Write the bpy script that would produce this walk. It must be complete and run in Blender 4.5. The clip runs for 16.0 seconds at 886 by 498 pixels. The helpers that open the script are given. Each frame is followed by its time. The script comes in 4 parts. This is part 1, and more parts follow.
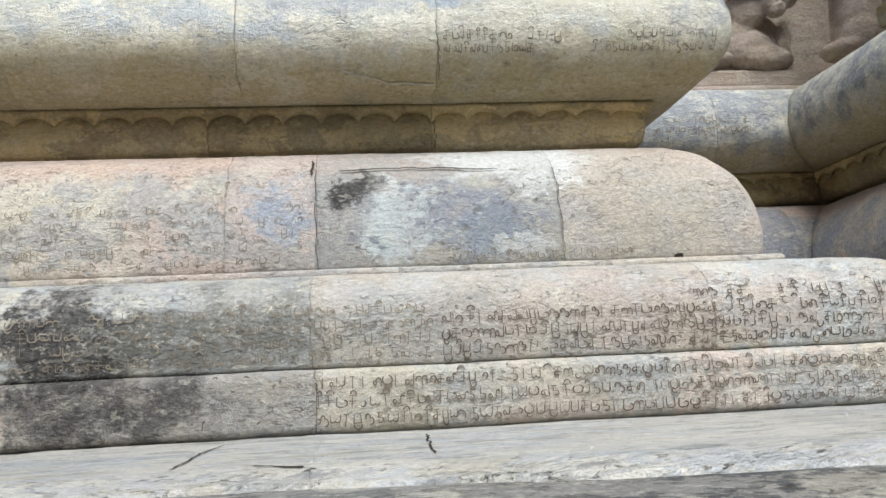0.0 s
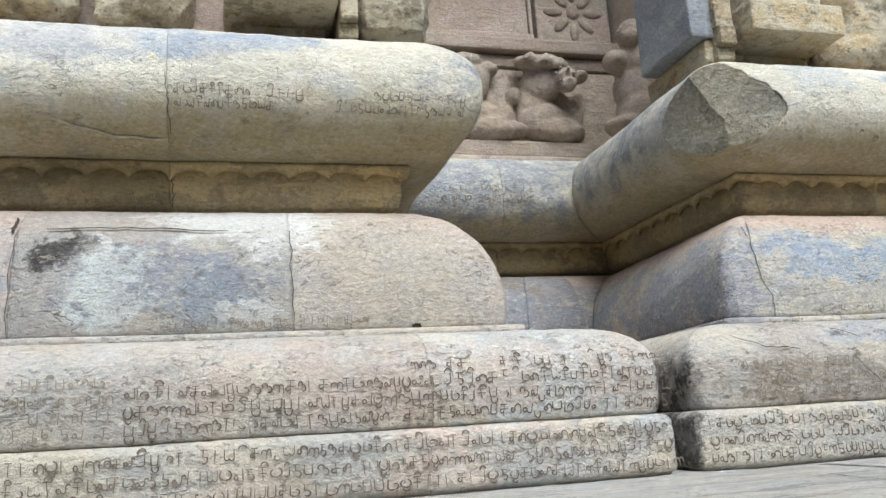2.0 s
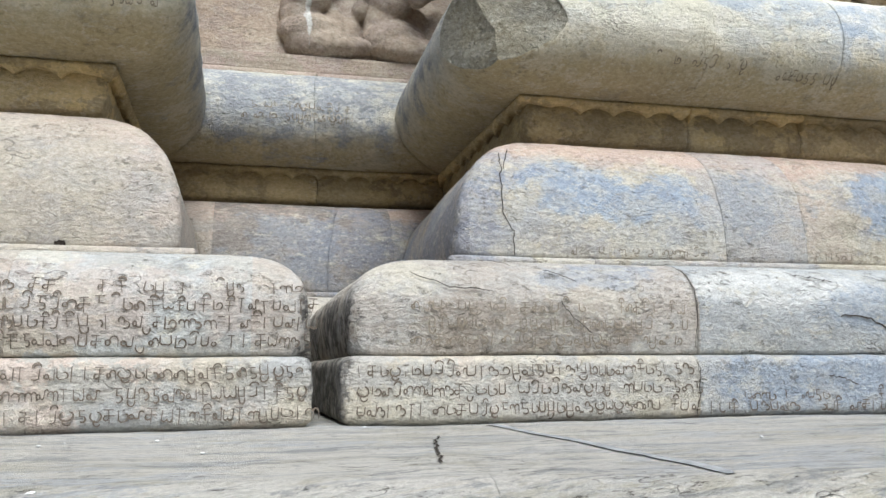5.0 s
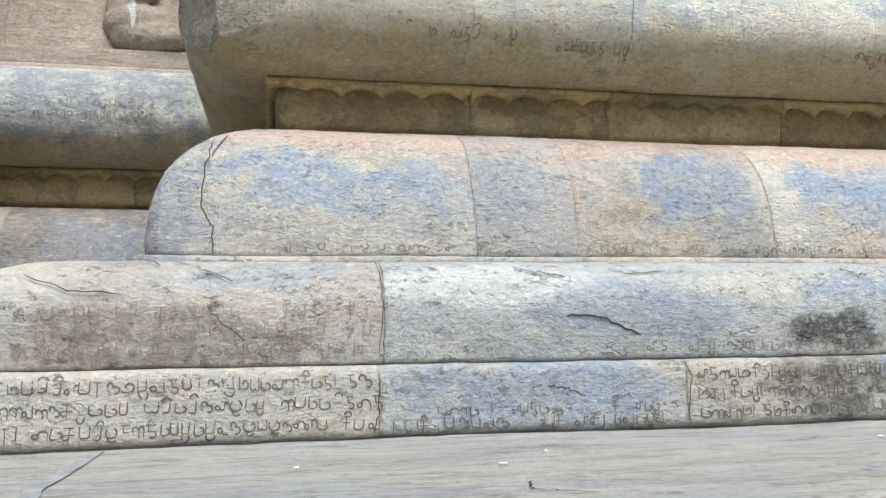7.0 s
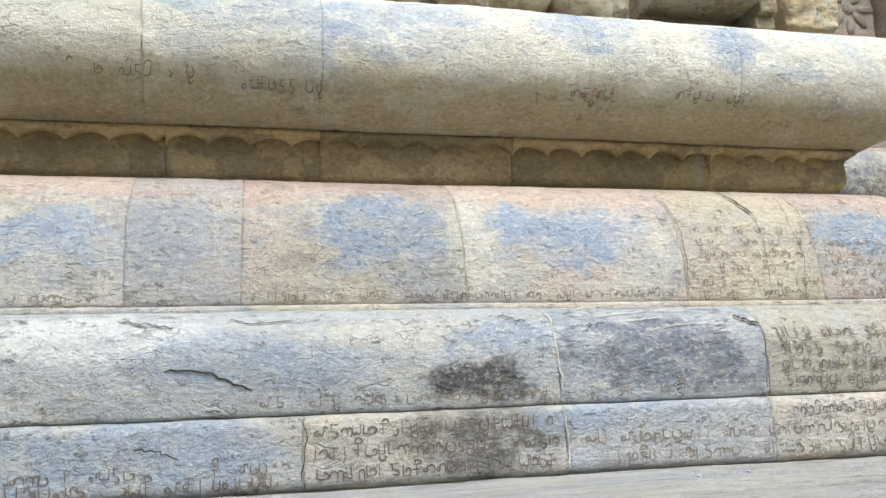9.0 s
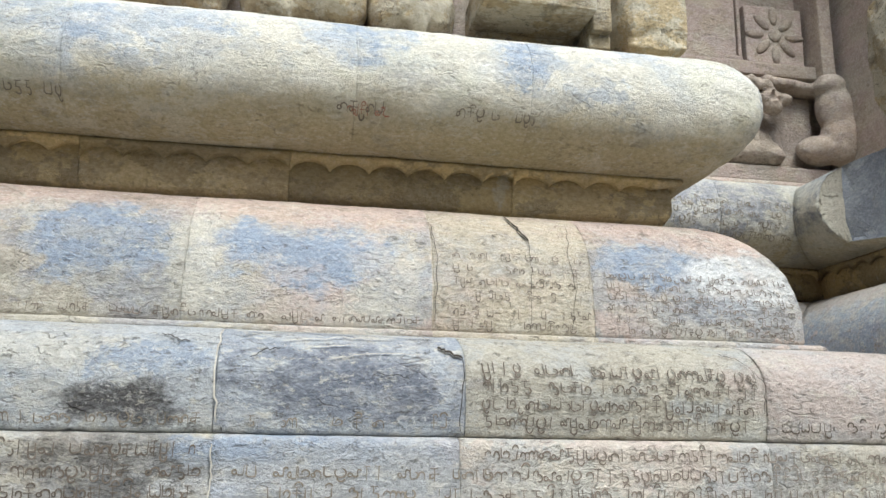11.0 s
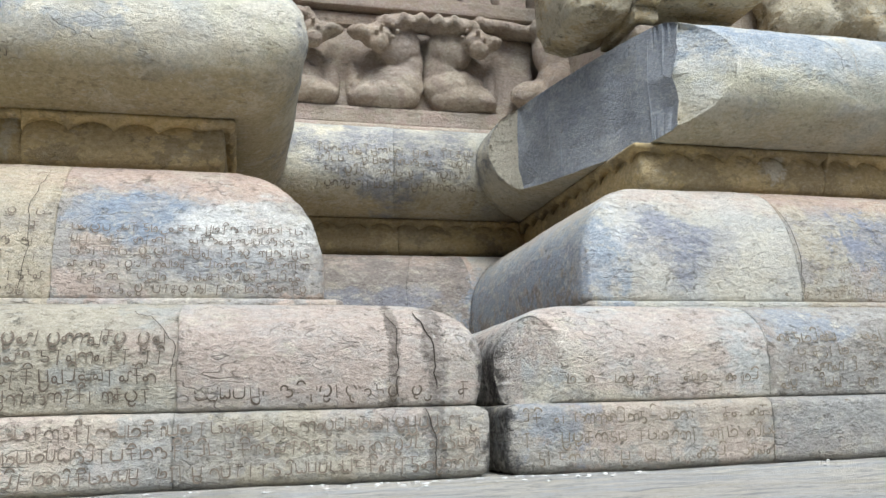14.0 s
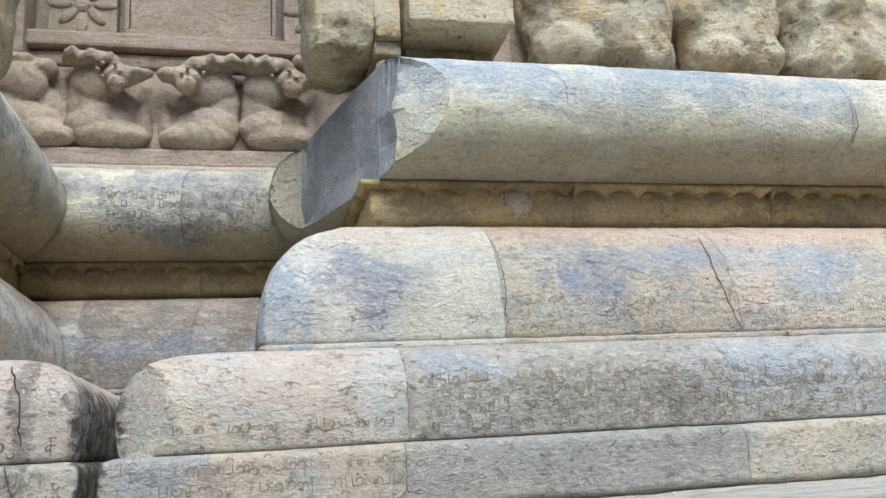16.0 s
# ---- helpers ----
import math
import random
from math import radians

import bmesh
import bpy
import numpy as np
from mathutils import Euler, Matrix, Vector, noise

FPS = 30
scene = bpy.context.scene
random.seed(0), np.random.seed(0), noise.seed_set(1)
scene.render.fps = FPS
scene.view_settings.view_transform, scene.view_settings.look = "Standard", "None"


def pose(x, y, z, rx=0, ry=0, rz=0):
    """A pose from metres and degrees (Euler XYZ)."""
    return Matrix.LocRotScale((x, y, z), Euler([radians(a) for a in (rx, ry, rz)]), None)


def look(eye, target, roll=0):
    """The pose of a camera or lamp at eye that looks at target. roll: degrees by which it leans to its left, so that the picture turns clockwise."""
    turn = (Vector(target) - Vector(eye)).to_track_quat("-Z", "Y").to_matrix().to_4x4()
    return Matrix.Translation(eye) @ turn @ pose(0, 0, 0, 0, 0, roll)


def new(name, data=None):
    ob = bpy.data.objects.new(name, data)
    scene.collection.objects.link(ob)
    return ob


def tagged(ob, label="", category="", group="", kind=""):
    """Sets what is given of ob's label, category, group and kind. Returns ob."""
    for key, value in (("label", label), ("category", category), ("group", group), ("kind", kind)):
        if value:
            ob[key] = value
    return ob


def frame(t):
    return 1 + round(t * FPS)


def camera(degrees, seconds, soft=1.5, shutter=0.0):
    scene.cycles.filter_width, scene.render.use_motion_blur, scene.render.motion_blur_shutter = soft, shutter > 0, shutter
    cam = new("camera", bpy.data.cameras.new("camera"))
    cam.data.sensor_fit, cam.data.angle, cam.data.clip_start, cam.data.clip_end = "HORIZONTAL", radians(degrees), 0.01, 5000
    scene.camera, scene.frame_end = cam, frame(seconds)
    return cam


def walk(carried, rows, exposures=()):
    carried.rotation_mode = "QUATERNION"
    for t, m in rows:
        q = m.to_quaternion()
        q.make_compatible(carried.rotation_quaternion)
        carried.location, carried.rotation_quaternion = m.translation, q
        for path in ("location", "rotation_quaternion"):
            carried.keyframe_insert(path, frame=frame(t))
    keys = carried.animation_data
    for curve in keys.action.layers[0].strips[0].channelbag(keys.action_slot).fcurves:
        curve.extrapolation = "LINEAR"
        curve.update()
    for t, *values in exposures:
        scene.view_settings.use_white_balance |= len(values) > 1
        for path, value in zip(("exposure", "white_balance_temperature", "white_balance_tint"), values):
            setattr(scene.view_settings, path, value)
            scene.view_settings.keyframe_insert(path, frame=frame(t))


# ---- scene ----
cam = camera(56.0, 16.0)
PATH = [
    (0, (-0.612, 0.124, 1.522), (-0.402, 2.093, 1.8), -2.8),
    (0.5, (-0.501, 0.204, 1.515), (-0.114, 2.143, 1.819), -1.1),
    (1, (-0.398, 0.257, 1.533), (0.132, 2.149, 1.906), -2.0),
    (1.5, (-0.261, 0.237, 1.55), (0.222, 2.127, 1.988), -3.9),
    (2, (-0.072, 0.209, 1.534), (0.44, 2.098, 1.948), -3.5),
    (2.5, (0.055, 0.208, 1.509), (0.588, 2.091, 1.922), -3.3),
    (3, (0.228, 0.278, 1.509), (0.729, 2.176, 1.896), -1.5),
    (3.5, (0.422, 0.352, 1.516), (1.049, 2.207, 1.926), -2.6),
    (4, (0.641, 0.343, 1.507), (1.29, 2.197, 1.88), -1.8),
    (4.2, (0.737, 0.334, 1.508), (1.37, 2.202, 1.84), -1.4),
    (6.3, (1.957, 0.429, 1.457), (2.212, 2.394, 1.728), -0.1),
    (6.5, (2.073, 0.45, 1.462), (2.394, 2.403, 1.748), 0.5),
    (7, (2.312, 0.476, 1.487), (2.703, 2.413, 1.796), -1.4),
    (7.5, (2.632, 0.412, 1.511), (3.01, 2.343, 1.869), 1.1),
    (8, (2.857, 0.364, 1.474), (3.344, 2.267, 1.851), -2.0),
    (8.5, (3.08, 0.389, 1.475), (3.441, 2.321, 1.843), -2.6),
    (9, (3.325, 0.426, 1.499), (3.796, 2.327, 1.903), -2.6),
    (9.2, (3.426, 0.424, 1.47), (3.915, 2.318, 1.888), -2.3),
    (11.3, (4.599, 0.337, 1.51), (4.93, 2.255, 1.969), 0.8),
    (11.5, (4.702, 0.323, 1.506), (5.043, 2.247, 1.933), -1.3),
    (12, (4.971, 0.373, 1.512), (5.339, 2.289, 1.955), -0.8),
    (12.5, (5.221, 0.425, 1.501), (5.684, 2.318, 1.951), -2.6),
    (13, (5.503, 0.424, 1.488), (5.921, 2.35, 1.828), -4.8),
    (13.5, (5.798, 0.376, 1.494), (6.106, 2.322, 1.838), -3.3),
    (14, (6.051, 0.431, 1.498), (6.532, 2.331, 1.894), -1.7),
    (14.5, (6.345, 0.427, 1.487), (6.757, 2.335, 1.922), -3.6),
    (15, (6.651, 0.324, 1.5), (7.062, 2.241, 1.897), -0.9),
    (15.5, (6.938, 0.265, 1.478), (7.347, 2.168, 1.938), -2.3),
    (16, (7.233, 0.215, 1.499), (7.68, 2.106, 1.969), -3.4),
]
walk(cam, [(t, look(eye, target, roll)) for t, eye, target, roll in PATH],
     [(0.0, 0.36, 5960, 8), (4.0, 0.42, 5900, 8), (8.5, 0.50, 5960, 8), (12.0, 0.38, 5880, 7), (16.0, 0.37, 5880, 7)])

from mathutils.bvhtree import BVHTree

# ---------------------------------------------------------------- light
world = bpy.data.worlds.new("sky")
scene.world = world
world.use_nodes = True
wn = world.node_tree
sky = wn.nodes.new("ShaderNodeTexSky")
sky.sky_type, sky.sun_disc = "NISHITA", False
sky.sun_elevation, sky.sun_rotation = radians(55), radians(175)
sky.air_density, sky.dust_density, sky.ozone_density = 1.0, 3.5, 1.0
wn.links.new(sky.outputs[0], wn.nodes["Background"].inputs[0])
wn.nodes["Background"].inputs[1].default_value = 0.11
sun_data = bpy.data.lights.new("sun", "SUN")
sun_data.energy, sun_data.angle, sun_data.color = 4.05, radians(43), (1.0, 0.975, 0.92)
sun = new("sun", sun_data)
sun.matrix_world = look((4.9, -9.95, 14.3), (4.0, 0, 0))

# ---------------------------------------------------------------- materials
TAN, PINK, GREY = (0.48, 0.44, 0.35), (0.53, 0.445, 0.385), (0.37, 0.375, 0.36)
BLUE, CREAM = (0.30, 0.355, 0.425), (0.63, 0.595, 0.485)
WHITE, BLACK = (0.72, 0.72, 0.68), (0.045, 0.042, 0.04)


class Nodes:
    """Short hand for a node tree that ends in one Principled surface."""

    def __init__(self, name, flow=1.0):
        self.flow = flow
        self.mat = bpy.data.materials.new(name)
        self.mat.use_nodes = True
        self.tree = self.mat.node_tree
        self.bsdf = self.tree.nodes["Principled BSDF"]
        self.pos = self.add("ShaderNodeNewGeometry").outputs["Position"]

    def add(self, kind, **attrs):
        node = self.tree.nodes.new(kind)
        for key, value in attrs.items():
            setattr(node, key, value)
        return node

    def put(self, socket, value):
        if isinstance(value, bpy.types.NodeSocket):
            self.tree.links.new(value, socket)
        elif isinstance(value, tuple) and len(value) == 3 and socket.type == "RGBA":
            socket.default_value = (*value, 1)
        else:
            socket.default_value = value

    def noise(self, scale, detail=4.0, rough=0.6, stretch=(1, 1, 1), shift=0.0):
        vec = self.vmath("MULTIPLY", self.pos, (stretch[0], stretch[1] * self.flow, stretch[2]))
        vec = self.vmath("ADD", vec, (shift, shift * 0.7, shift * 1.3))
        node = self.add("ShaderNodeTexNoise")
        self.put(node.inputs["Vector"], vec)
        node.inputs["Scale"].default_value, node.inputs["Detail"].default_value = scale, detail
        node.inputs["Roughness"].default_value = rough
        return node.outputs["Fac"]

    def vmath(self, op, a, b=None):
        node = self.add("ShaderNodeVectorMath", operation=op)
        self.put(node.inputs[0], a)
        if b is not None:
            self.put(node.inputs[1], b)
        return node.outputs["Value"] if op == "LENGTH" else node.outputs[0]

    def math(self, op, a, b=0.0):
        node = self.add("ShaderNodeMath", operation=op)
        self.put(node.inputs[0], a)
        self.put(node.inputs[1], b)
        return node.outputs[0]

    def ramp(self, value, lo, hi, a=0.0, b=1.0):
        node = self.add("ShaderNodeMapRange", interpolation_type="SMOOTHSTEP")
        self.put(node.inputs[0], value)
        for i, v in enumerate((lo, hi, a, b), 1):
            self.put(node.inputs[i], v)
        return node.outputs[0]

    def mix(self, fac, a, b, blend="MIX"):
        node = self.add("ShaderNodeMix", data_type="RGBA", blend_type=blend)
        self.put(node.inputs["Factor"], fac)
        self.put(node.inputs[6], a)
        self.put(node.inputs[7], b)
        return node.outputs[2]

    def stain_and_shade(self, colour, x, z, rx, rz, tint, strength, edge, ragged=3.4):
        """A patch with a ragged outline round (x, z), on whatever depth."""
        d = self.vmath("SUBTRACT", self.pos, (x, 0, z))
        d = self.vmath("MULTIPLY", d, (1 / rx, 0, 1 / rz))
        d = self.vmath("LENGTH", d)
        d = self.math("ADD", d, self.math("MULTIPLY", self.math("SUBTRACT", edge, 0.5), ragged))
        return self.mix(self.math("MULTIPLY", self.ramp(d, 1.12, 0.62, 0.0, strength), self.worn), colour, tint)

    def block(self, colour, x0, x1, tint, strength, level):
        """One stone of a course that weathered to a tone of its own, between two joints; recess runs hold painted
        shade.
        """
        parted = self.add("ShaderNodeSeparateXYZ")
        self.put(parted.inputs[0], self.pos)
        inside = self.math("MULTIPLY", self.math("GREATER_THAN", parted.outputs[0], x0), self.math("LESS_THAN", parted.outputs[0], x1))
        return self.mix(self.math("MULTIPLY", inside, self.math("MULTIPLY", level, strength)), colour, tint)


def stone(name, base, second, mottle, stains_and_shade=(), pale=0.5, dark=0.5, bump=0.6, tint=0.10, wash=None, low=None, top=None, haze=0.45, blocks=(), flow=1.0, streak=0.0):
    """Weathered stone: clouds of three tones, washed and lichened patches, pits and short chisel cracks. Some tints
    hold painted shade.
    """
    n = Nodes(name, flow)
    broad = n.noise(0.9, 6, 0.65, shift=3.1)
    mid = n.noise(3.6, 10, 0.72, (1, 1, 1.35), 7.7)
    fine = n.noise(60.0, 5, 0.72, (0.85, 1, 1.15), 1.3)
    grain = n.noise(170.0, 3, 0.8)
    colour = n.mix(n.ramp(broad, 0.42, 0.58), base, second)
    colour = n.mix(n.ramp(mid, 0.49, 0.52, 0, 1.0), colour, mottle)
    if wash:
        colour = n.mix(n.ramp(n.noise(2.2, 7, 0.7, (1, 1, 0.5), 15.0), 0.50, 0.62, 0, 0.7), colour, wash)
    colour = n.mix(n.ramp(n.noise(1.7, 9, 0.72, (1, 1, 1.6), 81.0), 0.49, 0.60, 0, haze), colour, (0.40, 0.43, 0.45))
    edge = n.noise(4.6, 11, 0.70, (1, 1, 1.3), 11.0)
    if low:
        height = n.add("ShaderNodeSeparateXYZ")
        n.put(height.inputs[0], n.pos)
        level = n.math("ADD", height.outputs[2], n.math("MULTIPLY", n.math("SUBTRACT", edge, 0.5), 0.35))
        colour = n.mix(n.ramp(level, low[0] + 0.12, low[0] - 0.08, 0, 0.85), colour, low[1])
    if top:
        height = n.add("ShaderNodeSeparateXYZ")
        n.put(height.inputs[0], n.pos)
        level = n.math("ADD", height.outputs[2], n.math("MULTIPLY", n.math("SUBTRACT", edge, 0.5), 0.25))
        colour = n.mix(n.ramp(level, top[0] - 0.05, top[0] + 0.05, 0, 0.7), colour, top[1])
    colour = n.mix(n.ramp(n.noise(2.6, 10, 0.74, (1, 1, 1.4), 41.0), 0.53, 0.58, 0, pale), colour, CREAM)
    colour = n.mix(n.ramp(n.noise(4.1, 11, 0.76, (1, 1, 1.5), 61.0), 0.46, 0.40, 0, dark * 0.8), colour, tuple(c * 0.5 for c in second))
    n.worn = n.ramp(n.noise(9.0, 9, 0.74, (0.85, 1, 1.35), 19.0), 0.40, 0.56, 0.5, 1.0)
    for x0, x1, tone, strength in blocks:
        colour = n.block(colour, x0, x1, tone, strength, n.worn)
    small = n.noise(15.0, 9, 0.72, shift=13.0) if any(st[2] < 0.2 for st in stains_and_shade) else edge
    for x, z, rx, rz, tone, strength in stains_and_shade:
        colour = n.stain_and_shade(colour, x, z, rx * 1.08, rz * 1.12, tone, strength, small if rx < 0.2 else edge, 4.2 if rx < 0.2 else 3.6)
    colour = n.mix(n.ramp(n.noise(15.0, 9, 0.8, (0.8, 1, 1.5), 21.0), 0.56, 0.60, 0, pale), colour, CREAM)
    pits = n.ramp(n.noise(21.0, 9, 0.8, (0.8, 1, 1.25), 33.0), 0.42, 0.37, 0, dark)
    colour = n.mix(pits, colour, (0.13, 0.115, 0.09))
    flake = n.noise(44.0, 3, 0.62, (0.72, 1, 1.25), 27.0)
    where = n.noise(4.4, 6, 0.66, (0.7, 1, 1.4), 37.0)
    dash = n.math("MULTIPLY", n.ramp(flake, 0.42, 0.34), n.ramp(where, 0.46, 0.58, 0.08, 1.0))
    fleck = n.math("MULTIPLY", n.ramp(flake, 0.58, 0.64), n.ramp(where, 0.56, 0.44, 0.12, 1.0))
    colour = n.mix(n.math("MULTIPLY", dash, 0.24 + 0.30 * dark), colour, (0.12, 0.10, 0.08))
    colour = n.mix(n.math("MULTIPLY", fleck, 0.16 + 0.36 * pale), colour, (0.68, 0.655, 0.575))
    if streak:
        band_noise = n.noise(6.5, 9, 0.72, (0.22, 2.6, 1.0), 87.0)
        colour = n.mix(n.ramp(band_noise, 0.47, 0.38, 0, streak), colour, (0.36, 0.37, 0.38))
        colour = n.mix(n.ramp(band_noise, 0.56, 0.64, 0, streak), colour, (0.72, 0.66, 0.54))
    line = n.math("ABSOLUTE", n.math("SUBTRACT", n.noise(9.0, 2, 0.55, (0.7, 1, 1.6), 51.0), 0.5))
    line = n.math("MULTIPLY", n.ramp(line, 0.010, 0.003), n.ramp(n.noise(6.0, 3, 0.5, shift=71.0), 0.52, 0.60))
    colour = n.mix(n.math("MULTIPLY", line, 0.12 + 0.45 * dark), colour, (0.09, 0.075, 0.06))
    colour = n.mix(n.ramp(fine, 0.36, 0.64, 0, 1), n.mix(0.16, colour, (0, 0, 0)), n.mix(0.06, colour, (1, 0.99, 0.95)))
    colour = n.mix(n.ramp(grain, 0.60, 0.40, 0.0, 0.15), colour, (0.10, 0.09, 0.075))
    speck = n.math("MULTIPLY", n.ramp(n.noise(58.0, 4, 0.7, shift=91.0), 0.60, 0.66), n.ramp(n.noise(3.3, 5, 0.6, shift=95.0), 0.45, 0.6))
    colour = n.mix(n.math("MULTIPLY", speck, pale * 0.8), colour, (0.70, 0.69, 0.64))
    rnd = n.add("ShaderNodeObjectInfo").outputs["Random"]
    hsv = n.add("ShaderNodeHueSaturation")
    n.put(hsv.inputs["Color"], colour)
    hsv.inputs["Saturation"].default_value = 1.12
    n.put(hsv.inputs["Value"], n.ramp(rnd, 0, 1, 1 - tint, 1 + tint))
    n.put(n.bsdf.inputs["Base Color"], hsv.outputs[0])
    n.put(n.bsdf.inputs["Roughness"], n.ramp(mid, 0.3, 0.7, 0.95, 0.78))
    n.bsdf.inputs["Specular IOR Level"].default_value = 0.25
    height = n.math("ADD", n.math("MULTIPLY", fine, 0.45), n.math("MULTIPLY", n.noise(12, 8, 0.75, (0.75, 1, 1.5), 5.0), 0.9))
    height = n.math("ADD", height, n.math("MULTIPLY", grain, 0.2))
    height = n.math("SUBTRACT", height, n.math("MULTIPLY", n.math("ADD", n.math("ADD", line, pits), dash), 0.25))
    node = n.add("ShaderNodeBump")
    node.inputs["Strength"].default_value, node.inputs["Distance"].default_value = min(1.0, bump * 1.5), 0.027
    n.put(node.inputs["Height"], height)
    n.put(n.bsdf.inputs["Normal"], node.outputs[0])
    return n.mat


M_BAND = stone("inscribed_stone", (0.56, 0.48, 0.415), (0.52, 0.48, 0.39), (0.46, 0.44, 0.395), [
    (-1.36, 1.46, 0.36, 0.12, (0.08, 0.075, 0.07), 0.95), (-1.48, 1.45, 0.16, 0.12, BLACK, 0.9), (3.03, 1.46, 0.46, 0.09, BLUE, 0.8), (3.98, 1.45, 0.22, 0.11, BLACK, 0.75),
    (4.45, 1.50, 0.3, 0.05, BLUE, 0.8), (4.7, 1.42, 0.4, 0.08, GREY, 0.7), (6.95, 1.47, 0.14, 0.09, BLUE, 0.6),
    # BLACK at x 1.418 and 6.79: shade of the slots between bays, painted
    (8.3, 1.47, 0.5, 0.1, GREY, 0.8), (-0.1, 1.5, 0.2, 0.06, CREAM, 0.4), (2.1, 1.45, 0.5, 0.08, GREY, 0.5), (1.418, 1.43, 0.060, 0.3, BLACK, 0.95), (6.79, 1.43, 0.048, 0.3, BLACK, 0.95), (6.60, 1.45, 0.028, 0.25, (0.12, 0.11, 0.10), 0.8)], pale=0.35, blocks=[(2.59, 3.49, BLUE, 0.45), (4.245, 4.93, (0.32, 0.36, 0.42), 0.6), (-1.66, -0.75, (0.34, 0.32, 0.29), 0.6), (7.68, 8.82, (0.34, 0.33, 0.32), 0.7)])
M_TORUS = stone("torus_stone", (0.52, 0.48, 0.395), (0.44, 0.44, 0.415), (0.50, 0.51, 0.49), [
    (-1.40, 1.63, 0.28, 0.12, (0.09, 0.09, 0.08), 0.95), (-1.52, 1.66, 0.17, 0.17, BLACK, 1.0), (-1.50, 1.63, 0.19, 0.13, BLACK, 1.0), (-1.05, 1.66, 0.36, 0.12, (0.17, 0.17, 0.15), 0.85), (-0.5, 1.68, 0.2, 0.1, GREY, 0.7),
    (0.4, 1.68, 0.8, 0.12, PINK, 0.6), (2.3, 1.79, 0.22, 0.05, BLUE, 0.6), (1.95, 1.62, 0.42, 0.08, (0.30, 0.255, 0.205), 0.7), (1.65, 1.78, 0.15, 0.06, CREAM, 0.6), (2.95, 1.75, 0.28, 0.07, WHITE, 0.75), (3.4, 1.68, 0.35, 0.08, BLUE, 0.75),
    (3.98, 1.61, 0.22, 0.055, BLACK, 0.95), (3.75, 1.75, 0.3, 0.06, CREAM, 0.6), (4.58, 1.66, 0.36, 0.11, (0.15, 0.165, 0.195), 0.95),
    (5.4, 1.70, 0.4, 0.12, TAN, 0.6), (6.3, 1.70, 0.5, 0.14, PINK, 0.8), (7.3, 1.7, 0.4, 0.16, PINK, 0.75), (8.3, 1.65, 0.55, 0.1, (0.24, 0.23, 0.21), 0.7),
    # BLACK at x 6.793 and 1.42 paints in the dark of both slots
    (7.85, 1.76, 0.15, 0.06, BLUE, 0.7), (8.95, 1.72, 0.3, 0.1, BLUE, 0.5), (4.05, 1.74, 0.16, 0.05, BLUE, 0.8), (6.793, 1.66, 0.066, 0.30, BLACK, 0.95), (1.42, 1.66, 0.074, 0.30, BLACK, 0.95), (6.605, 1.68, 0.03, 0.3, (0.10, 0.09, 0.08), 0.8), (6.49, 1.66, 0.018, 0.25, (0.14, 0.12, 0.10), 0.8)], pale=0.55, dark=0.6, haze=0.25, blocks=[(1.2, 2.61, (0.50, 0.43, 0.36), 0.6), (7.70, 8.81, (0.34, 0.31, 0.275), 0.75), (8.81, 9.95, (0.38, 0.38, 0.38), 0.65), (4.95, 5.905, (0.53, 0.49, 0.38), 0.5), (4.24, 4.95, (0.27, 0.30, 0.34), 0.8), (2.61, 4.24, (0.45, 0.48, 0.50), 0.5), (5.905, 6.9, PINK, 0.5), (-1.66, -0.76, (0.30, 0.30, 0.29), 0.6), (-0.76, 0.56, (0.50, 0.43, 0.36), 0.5)])
